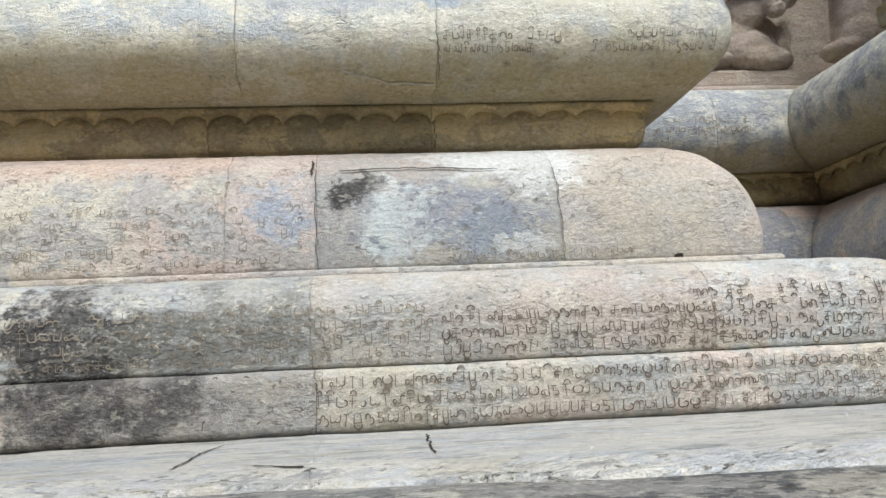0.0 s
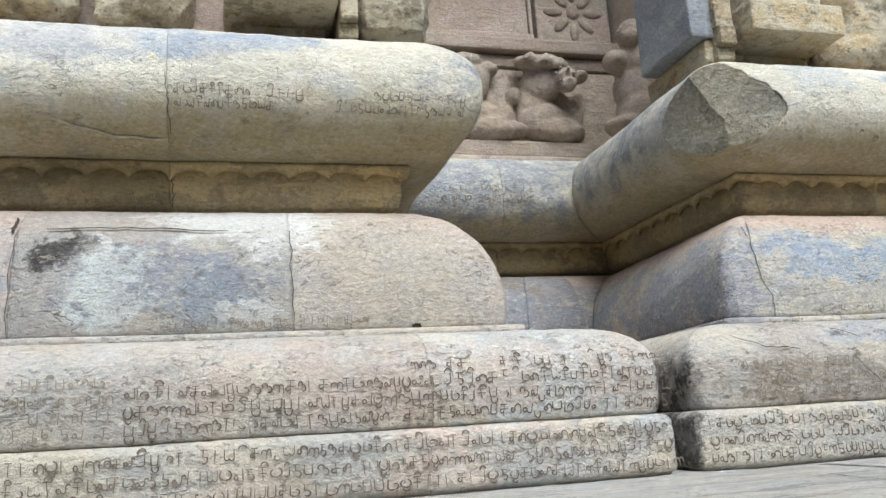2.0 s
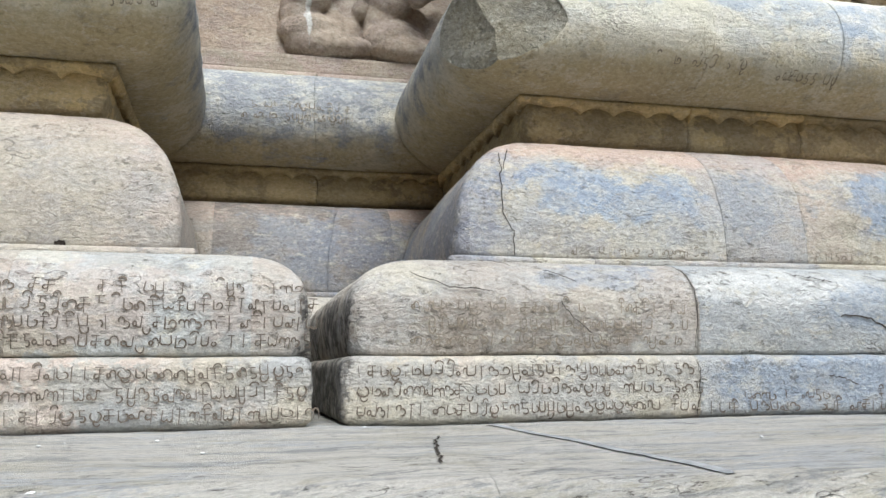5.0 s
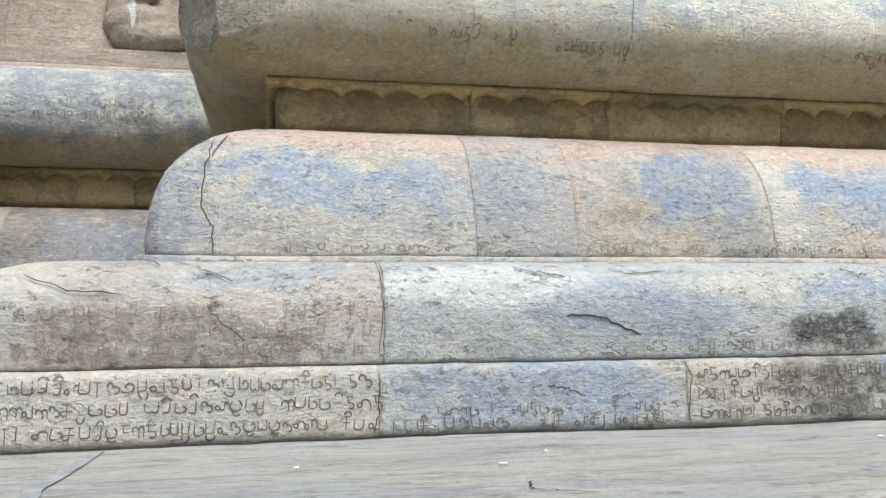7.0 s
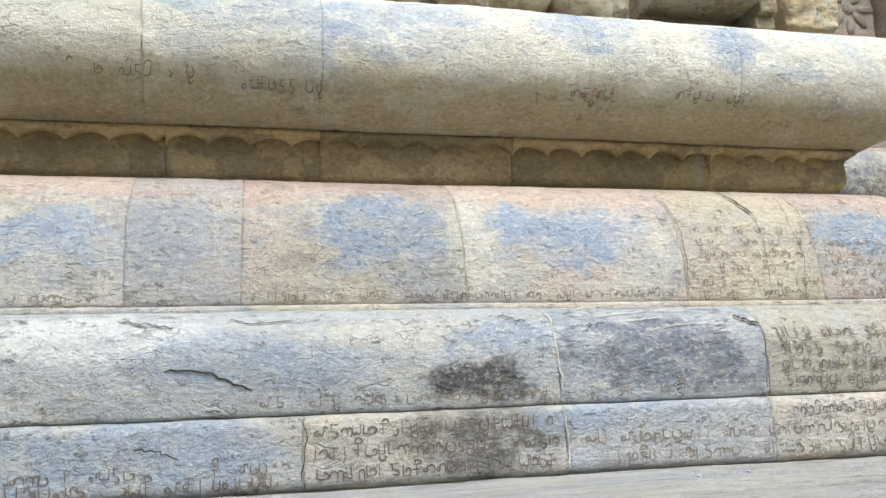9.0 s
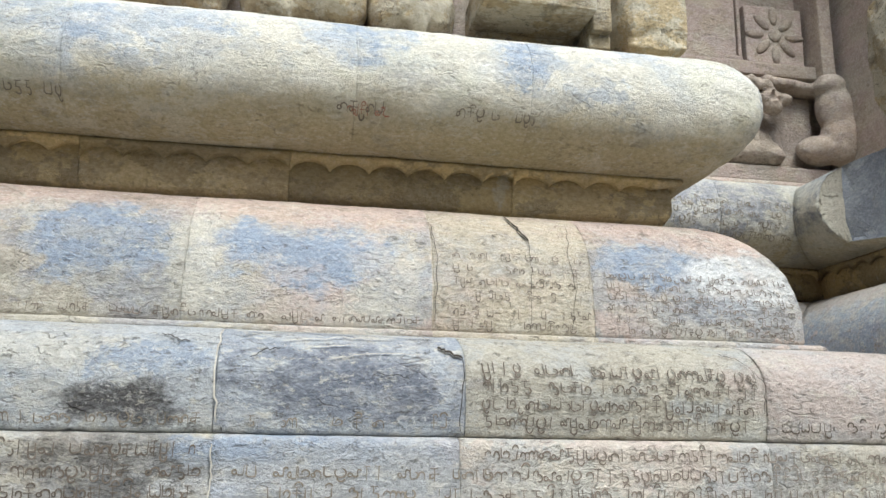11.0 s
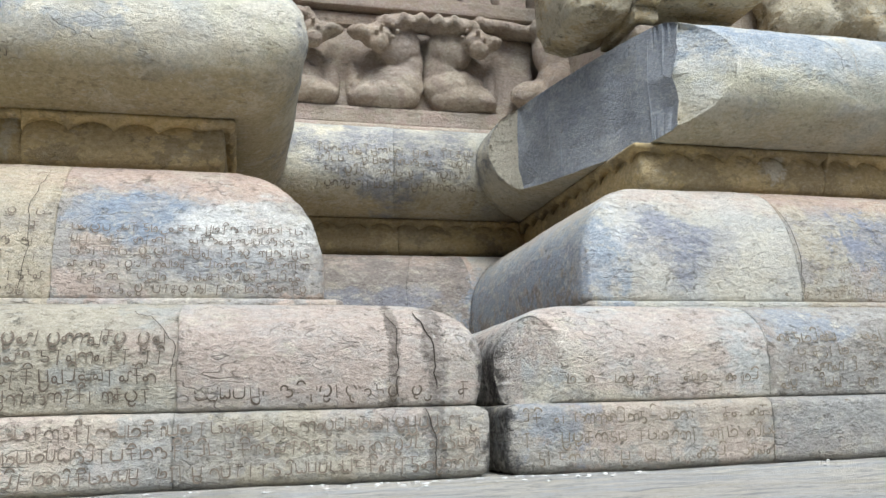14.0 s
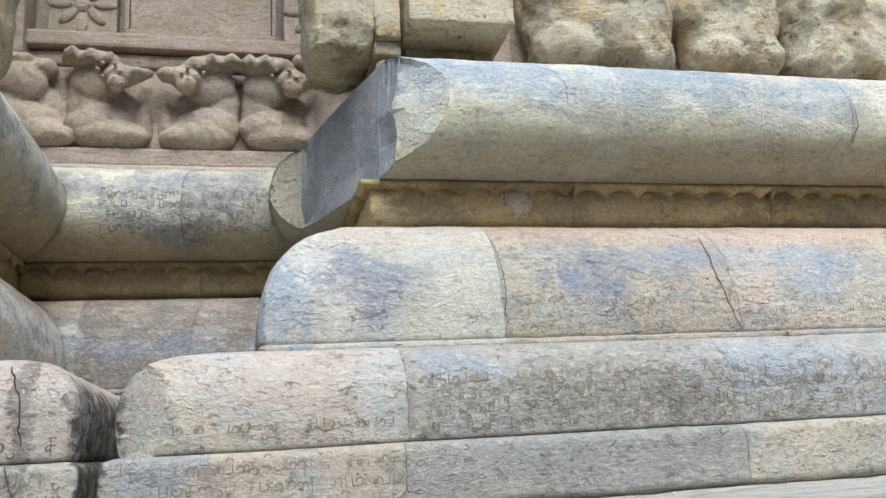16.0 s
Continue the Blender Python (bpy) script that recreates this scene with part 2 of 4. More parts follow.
M_JAG = stone("slab_stone", PINK, TAN, (0.40, 0.38, 0.35), [
    (-0.24, 2.08, 0.36, 0.13, (0.28, 0.30, 0.34), 0.9), (-0.66, 2.16, 0.06, 0.06, BLACK, 1.0), (-0.60, 2.20, 0.07, 0.06, BLACK, 1.0), (-0.49, 2.20, 0.06, 0.05, WHITE, 1.0), (-0.50, 2.02, 0.045, 0.10, (0.60, 0.66, 0.64), 1.0),
    (-0.22, 2.345, 0.14, 0.04, WHITE, 1.0), (-0.05, 2.32, 0.22, 0.07, WHITE, 1.0), (0.03, 2.31, 0.28, 0.11, WHITE, 1.0), (0.10, 2.30, 0.17, 0.13, WHITE, 1.0), (-0.56, 2.215, 0.09, 0.035, BLACK, 0.9), (-0.45, 2.05, 0.12, 0.14, (0.62, 0.66, 0.64), 0.9), (-0.1, 2.0, 0.15, 0.09, (0.30, 0.34, 0.38), 0.8), (0.03, 1.96, 0.12, 0.04, WHITE, 0.75), (-0.89, 2.12, 0.12, 0.12, BLUE, 0.75),
    (0.55, 2.15, 0.3, 0.2, (0.47, 0.42, 0.33), 0.5), (2.5, 2.13, 0.42, 0.1, BLUE, 0.95), (3.1, 2.12, 0.12, 0.12, (0.34, 0.37, 0.40), 0.7),
    (3.8, 2.15, 0.24, 0.12, BLUE, 0.95), (4.47, 2.14, 0.3, 0.13, BLUE, 0.95), (4.1, 2.1, 0.09, 0.2, CREAM, 0.6), (4.78, 2.08, 0.1, 0.15, CREAM, 0.5),
    (5.75, 2.17, 0.24, 0.1, BLUE, 0.95), (6.14, 2.12, 0.25, 0.12, WHITE, 0.95), (5.9, 2.0, 0.35, 0.06, (0.34, 0.36, 0.38), 0.7), (7.33, 2.05, 0.12, 0.2, BLUE, 0.8),
    (7.5, 2.18, 0.12, 0.12, WHITE, 0.55), (7.68, 2.12, 0.2, 0.13, (0.22, 0.24, 0.30), 0.8), (8.5, 2.13, 0.15, 0.11, (0.26, 0.29, 0.36), 0.9), (8.9, 2.2, 0.25, 0.09, BLUE, 0.6),
    # blocks 1.02-1.95, 6.37-7.28 and tint at 1.8: stone tone plus painted shade
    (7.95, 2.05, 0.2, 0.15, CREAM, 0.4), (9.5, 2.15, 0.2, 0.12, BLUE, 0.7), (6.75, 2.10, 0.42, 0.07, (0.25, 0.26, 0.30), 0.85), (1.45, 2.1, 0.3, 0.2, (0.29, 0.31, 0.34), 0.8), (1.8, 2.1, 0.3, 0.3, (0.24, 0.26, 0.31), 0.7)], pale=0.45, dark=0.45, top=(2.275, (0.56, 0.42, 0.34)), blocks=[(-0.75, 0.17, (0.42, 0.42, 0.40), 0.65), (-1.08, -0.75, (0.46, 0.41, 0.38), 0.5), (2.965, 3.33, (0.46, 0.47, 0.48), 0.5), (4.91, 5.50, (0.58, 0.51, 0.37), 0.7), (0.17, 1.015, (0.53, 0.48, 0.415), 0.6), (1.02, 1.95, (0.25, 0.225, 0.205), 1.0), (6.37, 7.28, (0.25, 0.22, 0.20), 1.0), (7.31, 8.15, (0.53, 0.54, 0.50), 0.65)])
M_KUM = stone("kumuda_stone", (0.64, 0.62, 0.505), (0.49, 0.51, 0.51), (0.69, 0.665, 0.57), [
    (-0.55, 3.0, 0.5, 0.1, (0.34, 0.36, 0.40), 0.7), (0.25, 2.98, 0.4, 0.12, CREAM, 0.4), (3.46, 2.98, 0.3, 0.12, BLUE, 0.7), (3.95, 2.95, 0.3, 0.13, BLUE, 0.6),
    (4.66, 2.98, 0.22, 0.1, BLUE, 0.9), (5.28, 2.97, 0.16, 0.12, BLUE, 0.85), (4.2, 2.85, 0.3, 0.08, CREAM, 0.6), (8.1, 3.0, 0.42, 0.10, BLUE, 0.95), (8.9, 3.05, 0.22, 0.06, BLUE, 0.9), (9.3, 3.04, 0.2, 0.06, BLUE, 0.8), (8.3, 2.80, 0.5, 0.10, (0.58, 0.56, 0.42), 0.75), (9.1, 2.80, 0.4, 0.10, (0.62, 0.58, 0.43), 0.75), (8.56, 2.95, 0.05, 0.14, CREAM, 0.9), (8.72, 2.9, 0.12, 0.12, CREAM, 0.6),
    # grey at x 1.45 and 6.88: blue-grey stone plus painted recess shade
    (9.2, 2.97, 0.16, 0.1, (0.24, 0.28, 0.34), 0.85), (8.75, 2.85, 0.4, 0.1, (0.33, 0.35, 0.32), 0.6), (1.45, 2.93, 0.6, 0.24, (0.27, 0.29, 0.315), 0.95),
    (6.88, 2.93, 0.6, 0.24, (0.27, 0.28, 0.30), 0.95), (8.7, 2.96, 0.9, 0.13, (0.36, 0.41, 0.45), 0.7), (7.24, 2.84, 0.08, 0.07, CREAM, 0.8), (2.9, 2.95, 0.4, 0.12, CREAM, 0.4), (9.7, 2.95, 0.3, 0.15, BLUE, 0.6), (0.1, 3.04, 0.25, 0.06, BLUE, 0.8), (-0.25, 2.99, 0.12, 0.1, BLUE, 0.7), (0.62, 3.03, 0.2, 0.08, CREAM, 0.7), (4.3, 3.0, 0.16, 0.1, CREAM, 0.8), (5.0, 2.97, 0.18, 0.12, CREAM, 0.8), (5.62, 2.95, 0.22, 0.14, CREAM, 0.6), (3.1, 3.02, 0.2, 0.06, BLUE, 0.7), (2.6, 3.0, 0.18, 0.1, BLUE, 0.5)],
    # low: ochre underside, with the shade below the bulge painted into it
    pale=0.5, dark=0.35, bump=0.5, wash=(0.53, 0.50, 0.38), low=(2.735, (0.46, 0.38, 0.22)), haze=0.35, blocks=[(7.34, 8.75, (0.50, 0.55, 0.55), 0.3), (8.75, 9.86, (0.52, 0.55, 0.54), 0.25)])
M_FRINGE = stone("fringe_stone", tint=0.2, base=(0.60, 0.475, 0.255), second=(0.50, 0.405, 0.23), mottle=(0.38, 0.305, 0.175), stains_and_shade=[(8.36, 2.53, 0.06, 0.05, CREAM, 0.95), (5.25, 2.52, 0.03, 0.06, CREAM, 0.7)], pale=0.12, dark=0.25, bump=0.4, haze=0.0)
M_WEDGE = stone("levelling_stone", (0.66, 0.58, 0.42), (0.60, 0.53, 0.40), (0.54, 0.47, 0.34), pale=0.4, dark=0.5, bump=0.4, haze=0.0, tint=0.3)
M_WALL = stone("wall_stone", (0.46, 0.38, 0.30), (0.43, 0.37, 0.30), (0.48, 0.39, 0.335), pale=0.25, dark=0.3, bump=0.5, haze=0.15)
M_FIG = stone("carved_stone", (0.44, 0.355, 0.28), (0.47, 0.40, 0.32), (0.40, 0.33, 0.275), [(1.51, 3.72, 0.018, 0.16, WHITE, 1.0), (1.52, 3.55, 0.012, 0.12, WHITE, 0.9)], pale=0.25, dark=0.4, bump=0.5, haze=0.1)
M_UP = stone("weathered_block_stone", (0.58, 0.47, 0.29), (0.40, 0.33, 0.21), (0.60, 0.54, 0.40), pale=0.5, dark=0.8, haze=0.12)
M_LEDGE = stone("ledge_stone", (0.78, 0.75, 0.68), (0.66, 0.67, 0.66), (0.80, 0.77, 0.69), pale=0.7, dark=0.9, bump=0.9, flow=3.0, streak=0.5, haze=0.25)
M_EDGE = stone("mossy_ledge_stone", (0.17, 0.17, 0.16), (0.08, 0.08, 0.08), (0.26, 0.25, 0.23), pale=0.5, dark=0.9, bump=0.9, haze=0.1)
M_CHIP = stone("old_break_stone", (0.26, 0.235, 0.165), (0.19, 0.175, 0.13), (0.31, 0.285, 0.21), pale=0.3, dark=0.6, haze=0.2, bump=0.8)
M_BREAK = stone("fresh_break_stone", (0.29, 0.31, 0.335), (0.33, 0.35, 0.37), (0.26, 0.28, 0.31), pale=0.15, dark=0.25, bump=0.4)
M_GRIT = stone("granular_break_stone", (0.62, 0.57, 0.46), (0.58, 0.54, 0.44), (0.66, 0.62, 0.5), pale=0.6, dark=0.6, bump=1.0)
M_GROUND = stone("sandy_paving", (0.25, 0.22, 0.16), (0.22, 0.20, 0.15), (0.19, 0.17, 0.13), pale=0.2, dark=0.3)


def plain(name, colour):
    n = Nodes(name)
    n.put(n.bsdf.inputs["Base Color"], n.mix(n.ramp(n.noise(22, 5), 0.35, 0.65), colour, tuple(c * 1.5 for c in colour)))
    n.bsdf.inputs["Roughness"].default_value = 1.0
    n.bsdf.inputs["Specular IOR Level"].default_value = 0.05
    return n.mat


M_CUT = plain("dirt_in_carved_letters", (0.10, 0.082, 0.064))
M_WORN = plain("half_worn_carved_letters", (0.145, 0.12, 0.095))
M_FAINT = plain("faint_carved_letters", (0.17, 0.145, 0.11))
M_CRACK = plain("dark_crack", (0.035, 0.03, 0.025))

# ---------------------------------------------------------------- plan
DEPTH = 1.478                 # how far the recesses lie behind the bays
LIP = 3.54                    # front of the lotus fringe on the bays
# corner: x at the fringe, spread per metre of projection, side (+1: bay on the left of it)
CORNER = {"A": (0.652, 0.919, 1), "BL": (2.318, 1.09, -1), "BR": (5.994, 0.977, 1), "CL": (7.725, 1.149, -1)}
X0, X1 = -3.2, 11.6


SHIFT = {}                    # how far the corners of the course in hand stand off that rule
TAPER = {}                    # how far a bay's flank drifts aside on its way back


def corner_x(c, o):
    x, k, side = CORNER[c]
    return x + side * k * (LIP - o) + SHIFT.get(c, 0.0)


def plan_point(station, o):
    """Where a station of the sweep lies in plan, for a surface whose front stands at y = o on the bays."""
    kind = station[0]
    if kind == "f":
        return station[1], o
    if kind == "m":
        a, b, s = station[1:4]
        return (corner_x(a, o) + TAPER.get(a, 0.0)) * (1 - s) + (corner_x(b, o) + TAPER.get(b, 0.0)) * s, o + DEPTH
    if kind == "l":
        c, joint, s, r = station[1:5]
        return joint + s * (corner_x(c, o) - CORNER[c][2] * r - joint), o
    c, u = station[1], station[2]
    side, x = CORNER[c][2], corner_x(c, o)
    if kind == "c":
        r, a = station[3], u * math.pi / 2
        return x - side * (r - r * math.sin(a)), o + r - r * math.cos(a)
    return x + TAPER.get(c, 0.0) * u, o + u * DEPTH


def wobble(p, amp):
    q = Vector(p)
    d = noise.noise_vector(q * 2.0) * 0.007 + noise.noise_vector(q * 9.0) * 0.0045 + noise.noise_vector(q * 24.0) * 0.003 + noise.noise_vector(q * 52.0) * 0.0014
    return q + Vector((d.x, d.y, d.z * 0.45)) * amp


def fine(points, step):
    """A line of (o, z) cut into pieces no longer than step, rounded through its points."""
    out = []
    for i in range(len(points) - 1):
        p0, p1, p2, p3 = (Vector(points[min(max(j, 0), len(points) - 1)]) for j in (i - 1, i, i + 1, i + 2))
        count = max(1, math.ceil((p2 - p1).length / step))
        for j in range(count):
            t = j / count
            v = 0.5 * ((2 * p1) + (p2 - p0) * t + (2 * p0 - 5 * p1 + 4 * p2 - p3) * t * t + (3 * p1 - p0 - 3 * p2 + p3) * t ** 3)
            out.append((v.x, v.y))
    return out + [tuple(points[-1])]


def front_run(a, b, step=0.035):
    count = max(2, round((b - a) / step))
    return [("f", a + (b - a) * i / count) for i in range(count + 1)]


def corner_front(c, joint, r, step=0.035):
    """From the last joint on a bay up to its corner."""
    count = max(2, round(abs(corner_x(c, 3.3) - joint) / step))
    run = [("f", joint)] + [("l", c, joint, i / count, r) for i in range(1, count)]
    return run if CORNER[c][2] > 0 else list(reversed(run))


def return_run(c, r, step=0.06):
    """From a bay's corner back into the recess."""
    turn = [("c", c, i / 4, r) for i in range(5)]
    start = r / DEPTH
    count = round(DEPTH / step)
    return turn + [("r", c, start + (1 - start) * i / count) for i in range(1, count + 1)]


def recess_run(a, b, s0, s1, step=0.05):
    count = max(2, round((s1 - s0) * 1.6 / step))
    return [("m", a, b, s0 + (s1 - s0) * i / count) for i in range(count + 1)]


def sweep(profile, stations, amp=1.0, groove=0.012, back=0.25, proud=0.0, z_of=None, ends=(True, True)):
    """A solid stone whose outline in section is profile, from bottom to top, carried along the stations."""
    bm = bmesh.new()
    deep = max(o for o, z in profile) + back
    rings, n = [], len(profile)
    seq = []
    for i, st in enumerate(stations):
        if i == 0 and ends[0] and st[0] in "fm":
            seq += [(st, groove, 0.0), (st, 0.0, 0.004)]
        elif i == len(stations) - 1 and ends[1] and st[0] in "fm":
            seq += [(st, 0.0, -0.004), (st, groove, 0.0)]
        else:
            seq.append((st, 0.0, 0.0))
    run, last = 0.0, None
    for st, inset, dx in seq:
        here = Vector(plan_point(st, LIP))
        run += (here - last).length if last else 0.0
        last = here
        ring = []
        for o, z in profile:
            x, y = plan_point(st, o + inset - proud)
            zz = z_of(o, z, run) if z_of else z
            ring.append(bm.verts.new(wobble((x + dx, y, zz), amp)))
        for z in (profile[-1][1], profile[0][1]):
            x, y = plan_point(st, deep)
            ring.append(bm.verts.new((x + dx, y, z)))
        rings.append(ring)
    m = n + 2
    for a, b in zip(rings, rings[1:]):
        for j in range(m):
            k = (j + 1) % m
            f = bm.faces.new((a[j], b[j], b[k], a[k]))
            f.smooth = j < n - 1
    bm.faces.new(list(reversed(rings[0])))
    bm.faces.new(rings[-1])
    bmesh.ops.recalc_face_normals(bm, faces=bm.faces)
    return bm


def part(name, bm, material, parent, label=""):
    mesh = bpy.data.meshes.new(name)
    bm.to_mesh(mesh)
    bm.free()
    for mat in material if isinstance(material, (list, tuple)) else [material]:
        mesh.materials.append(mat)
    ob = new(name, mesh)
    ob.parent = parent
    if label:
        tagged(ob, label)
    return ob


def thing(name, label, category, kind="", group=""):
    ob = new(name)
    ob.empty_display_size = 0.1
    return tagged(ob, label, category, group, kind)


def box(bm, lo, hi, bevel=0.012, amp=0.6, cuts=5):
    """A worn stone block between two corners, added to bm."""
    made = bmesh.ops.create_cube(bm, size=1.0)["verts"]
    for v in made:
        v.co = Vector(tuple(lo[i] + (v.co[i] + 0.5) * (hi[i] - lo[i]) for i in range(3)))
    bmesh.ops.bevel(bm, geom=bm.edges[:], offset=bevel, segments=2, affect="EDGES", profile=0.6)
    bmesh.ops.subdivide_edges(bm, edges=[e for e in bm.edges if e.calc_length() > 0.06], cuts=cuts, use_grid_fill=True)
    for v in bm.verts:
        v.co = wobble(v.co, amp)
    return bm


# ---------------------------------------------------------------- courses of the plinth
BAND = [(2.768, 1.331), (2.764, 1.338), (2.753, 1.344), (2.75, 1.36), (2.75, 1.42), (2.75, 1.498), (2.753, 1.512), (2.762, 1.523), (2.78, 1.530), (2.86, 1.532)]
TORUS = [(2.79, 1.530), (2.778, 1.536), (2.773, 1.56), (2.769, 1.59), (2.765, 1.64), (2.768, 1.70), (2.79, 1.752), (2.84, 1.800), (2.92, 1.833), (3.03, 1.851), (3.14, 1.858), (3.26, 1.860)]
PLINTH = [(3.15, 1.852), (3.134, 1.856), (3.130, 1.868), (3.132, 1.880), (3.142, 1.887), (3.30, 1.889)]
JAG = [(3.165, 1.884), (3.157, 1.896), (3.155, 1.96), (3.165, 2.06), (3.198, 2.17), (3.245, 2.25), (3.315, 2.325), (3.40, 2.375), (3.48, 2.394), (3.85, 2.40)]
FOOT = [(3.77, 2.402), (3.76, 2.42), (3.765, 2.452)]
STRIP = [(3.74, 2.424), (3.60, 2.424), (3.562, 2.432), (3.542, 2.452), (3.530, 2.485), (3.528, 2.525), (3.534, 2.570), (3.545, 2.606)]
FRINGE = [(3.62, 2.562), (3.520, 2.562), (3.506, 2.562), (3.494, 2.596), (3.490, 2.607), (3.496, 2.616), (3.66, 2.618)]
KUM = [(3.60, 2.614), (3.50, 2.618), (3.38, 2.635), (3.285, 2.68), (3.225, 2.745), (3.197, 2.82), (3.197, 2.89), (3.215, 2.96), (3.255, 3.03), (3.315, 3.085), (3.395, 3.122), (3.50, 3.138), (3.66, 3.142)]
FILLET = [(3.64, 3.144), (3.60, 3.15), (3.585, 3.18), (3.60, 3.215), (3.66, 3.235), (3.80, 3.24)]


def course(name, label, profile, material, joints, radius, step=0.03, groove=0.005, amp=1.0, seed=1, piece="stone_block", proud=0.004, recess_joint=None, z_of=None, cut=None, shift=None, taper=None):
    """One course round the bays and recesses. joints: where its stones meet on bay A, bay B and bay C."""
    rng = random.Random(seed)
    SHIFT.clear()
    SHIFT.update(shift or {})
    TAPER.clear()
    TAPER.update(taper or {})
    owner = thing(name, label, "stone moulding", "structure")
    prof = fine(profile, step)
    a, b, c = joints
    fronts = step * 1.15

    def stone_at(stations, corner=None, ends=(True, True)):
        off = rng.uniform(-proud, proud)
        for work in (cut or {}).get(corner, [None]):
            bm = sweep(prof, stations, amp, groove, proud=off, z_of=z_of, ends=ends)
            if work:
                work(bm)
            part(piece, bm, [material, M_BREAK, M_GRIT, M_CHIP] if work else material, owner)

    xs = [X0, *a]
    for p, q in zip(xs, xs[1:]):
        stone_at(front_run(p, q, fronts))
    stone_at(corner_front("A", a[-1], radius, fronts) + return_run("A", radius), "A", (True, False))
    for rec in (("A", "BL"), ("BR", "CL")):
        cuts = [0.0, recess_joint or 0.55, 1.0]
        for p, q in zip(cuts, cuts[1:]):
            stone_at(recess_run(*rec, p, q), None, (p > 0, q < 1))
        if rec[0] == "A":
            stone_at(list(reversed(return_run("BL", radius))) + corner_front("BL", b[0], radius, fronts), "BL", (False, True))
            for p, q in zip(b, b[1:]):
                stone_at(front_run(p, q, fronts))
            stone_at(corner_front("BR", b[-1], radius, fronts) + return_run("BR", radius), "BR", (True, False))
    stone_at(list(reversed(return_run("CL", radius))) + corner_front("CL", c[0], radius, fronts), "CL", (False, True))
    xs = [*c, X1]
    for p, q in zip(xs, xs[1:]):
        stone_at(front_run(p, q, fronts))
    SHIFT.clear()
    TAPER.clear()
    return owner


def chip(point, normal, index=1, rough=0.02):
    """Breaks a stone off along a plane; the broken face is rough."""
    def work(bm):
        geom = bm.verts[:] + bm.edges[:] + bm.faces[:]
        res = bmesh.ops.bisect_plane(bm, geom=geom, plane_co=point, plane_no=normal, clear_outer=True)
        edges = [g for g in res["geom_cut"] if isinstance(g, bmesh.types.BMEdge)]
        filled = bmesh.ops.triangle_fill(bm, use_beauty=True, edges=edges)
        faces = [g for g in filled["geom"] if isinstance(g, bmesh.types.BMFace)]
        for f in faces:
            f.material_index, f.smooth = index, False
        inner = list({e for f in faces for e in f.edges if len(e.link_faces) == 2 and all(g in faces for g in e.link_faces)})
        sub = bmesh.ops.subdivide_edges(bm, edges=inner, cuts=3, use_grid_fill=True)
        nrm = Vector(normal).normalized()
        for g in sub["geom_inner"]:
            if isinstance(g, bmesh.types.BMVert):
                g.co += nrm * rough * (noise.noise(g.co * 5.0) - 0.2)
        bmesh.ops.recalc_face_normals(bm, faces=bm.faces)
    return work


def chips(*works):
    def work(bm):
        for w in works:
            w(bm)
    return work


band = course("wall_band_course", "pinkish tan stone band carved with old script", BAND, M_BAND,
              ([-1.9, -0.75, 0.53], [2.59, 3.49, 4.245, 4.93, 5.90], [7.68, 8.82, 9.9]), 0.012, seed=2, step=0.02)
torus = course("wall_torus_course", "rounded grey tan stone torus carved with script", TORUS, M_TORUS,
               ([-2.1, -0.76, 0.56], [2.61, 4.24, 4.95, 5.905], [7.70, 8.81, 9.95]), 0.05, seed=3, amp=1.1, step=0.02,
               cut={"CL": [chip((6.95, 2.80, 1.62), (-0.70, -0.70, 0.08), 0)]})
plinth = course("wall_plinth_fillet", "thin pale stone fillet between torus and slab", PLINTH, M_JAG,
                ([-1.5, -0.2], [2.42, 3.75, 4.86, 5.6], [7.95, 9.3]), 0.02, seed=14, amp=0.8, step=0.02, groove=0.003, piece="fillet_stone", taper={"BL": 0.08})
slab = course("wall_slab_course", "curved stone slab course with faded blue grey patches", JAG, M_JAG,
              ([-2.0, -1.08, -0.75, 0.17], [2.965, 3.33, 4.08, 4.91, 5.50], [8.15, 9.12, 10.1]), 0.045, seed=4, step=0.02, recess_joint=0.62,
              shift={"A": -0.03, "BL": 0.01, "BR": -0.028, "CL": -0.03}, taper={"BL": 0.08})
foot = course("wall_recessed_foot", "shadowed recessed foot of the lotus fringe", FOOT, M_FRINGE,
              ([-1.4, -0.3], [3.1, 4.2, 5.2], [8.6, 9.7]), 0.01, seed=5, amp=1.2, piece="foot_stone")


def wedge_stones(runs, seed):
    """Small levelling stones pushed in under the petal strip, with gaps between them."""
    rng = random.Random(seed)
    for a, b in runs:
        x = a
        while x < b:
            wide = rng.uniform(0.10, 0.34)
            if rng.random() < 0.72:
                bm = bmesh.new()
                y = rng.uniform(3.575, 3.63)
                box(bm, (x, y, 2.398), (min(x + wide, b), 3.765, 2.421 + rng.uniform(-0.006, 0.002)), 0.005, 0.8, 2)
                part("wedge_stone", bm, M_WEDGE, foot)
            x += wide + rng.uniform(0.005, 0.10)


wedge_stones([(-3.0, 0.5), (2.45, 5.85), (7.85, 11.0)], 44)
strip = course("wall_petal_strip", "brown convex stone strip below the fringe", STRIP, M_FRINGE,
               ([-1.2, -0.27], [3.05, 3.62, 4.4, 5.3], [8.62, 9.6]), 0.02, seed=6, step=0.02, piece="strip_stone")


def scallop(o, z, run):
    return z - 0.014 + 0.044 * abs(math.sin(math.pi * run / 0.155)) ** 0.6 if z < 2.564 else z


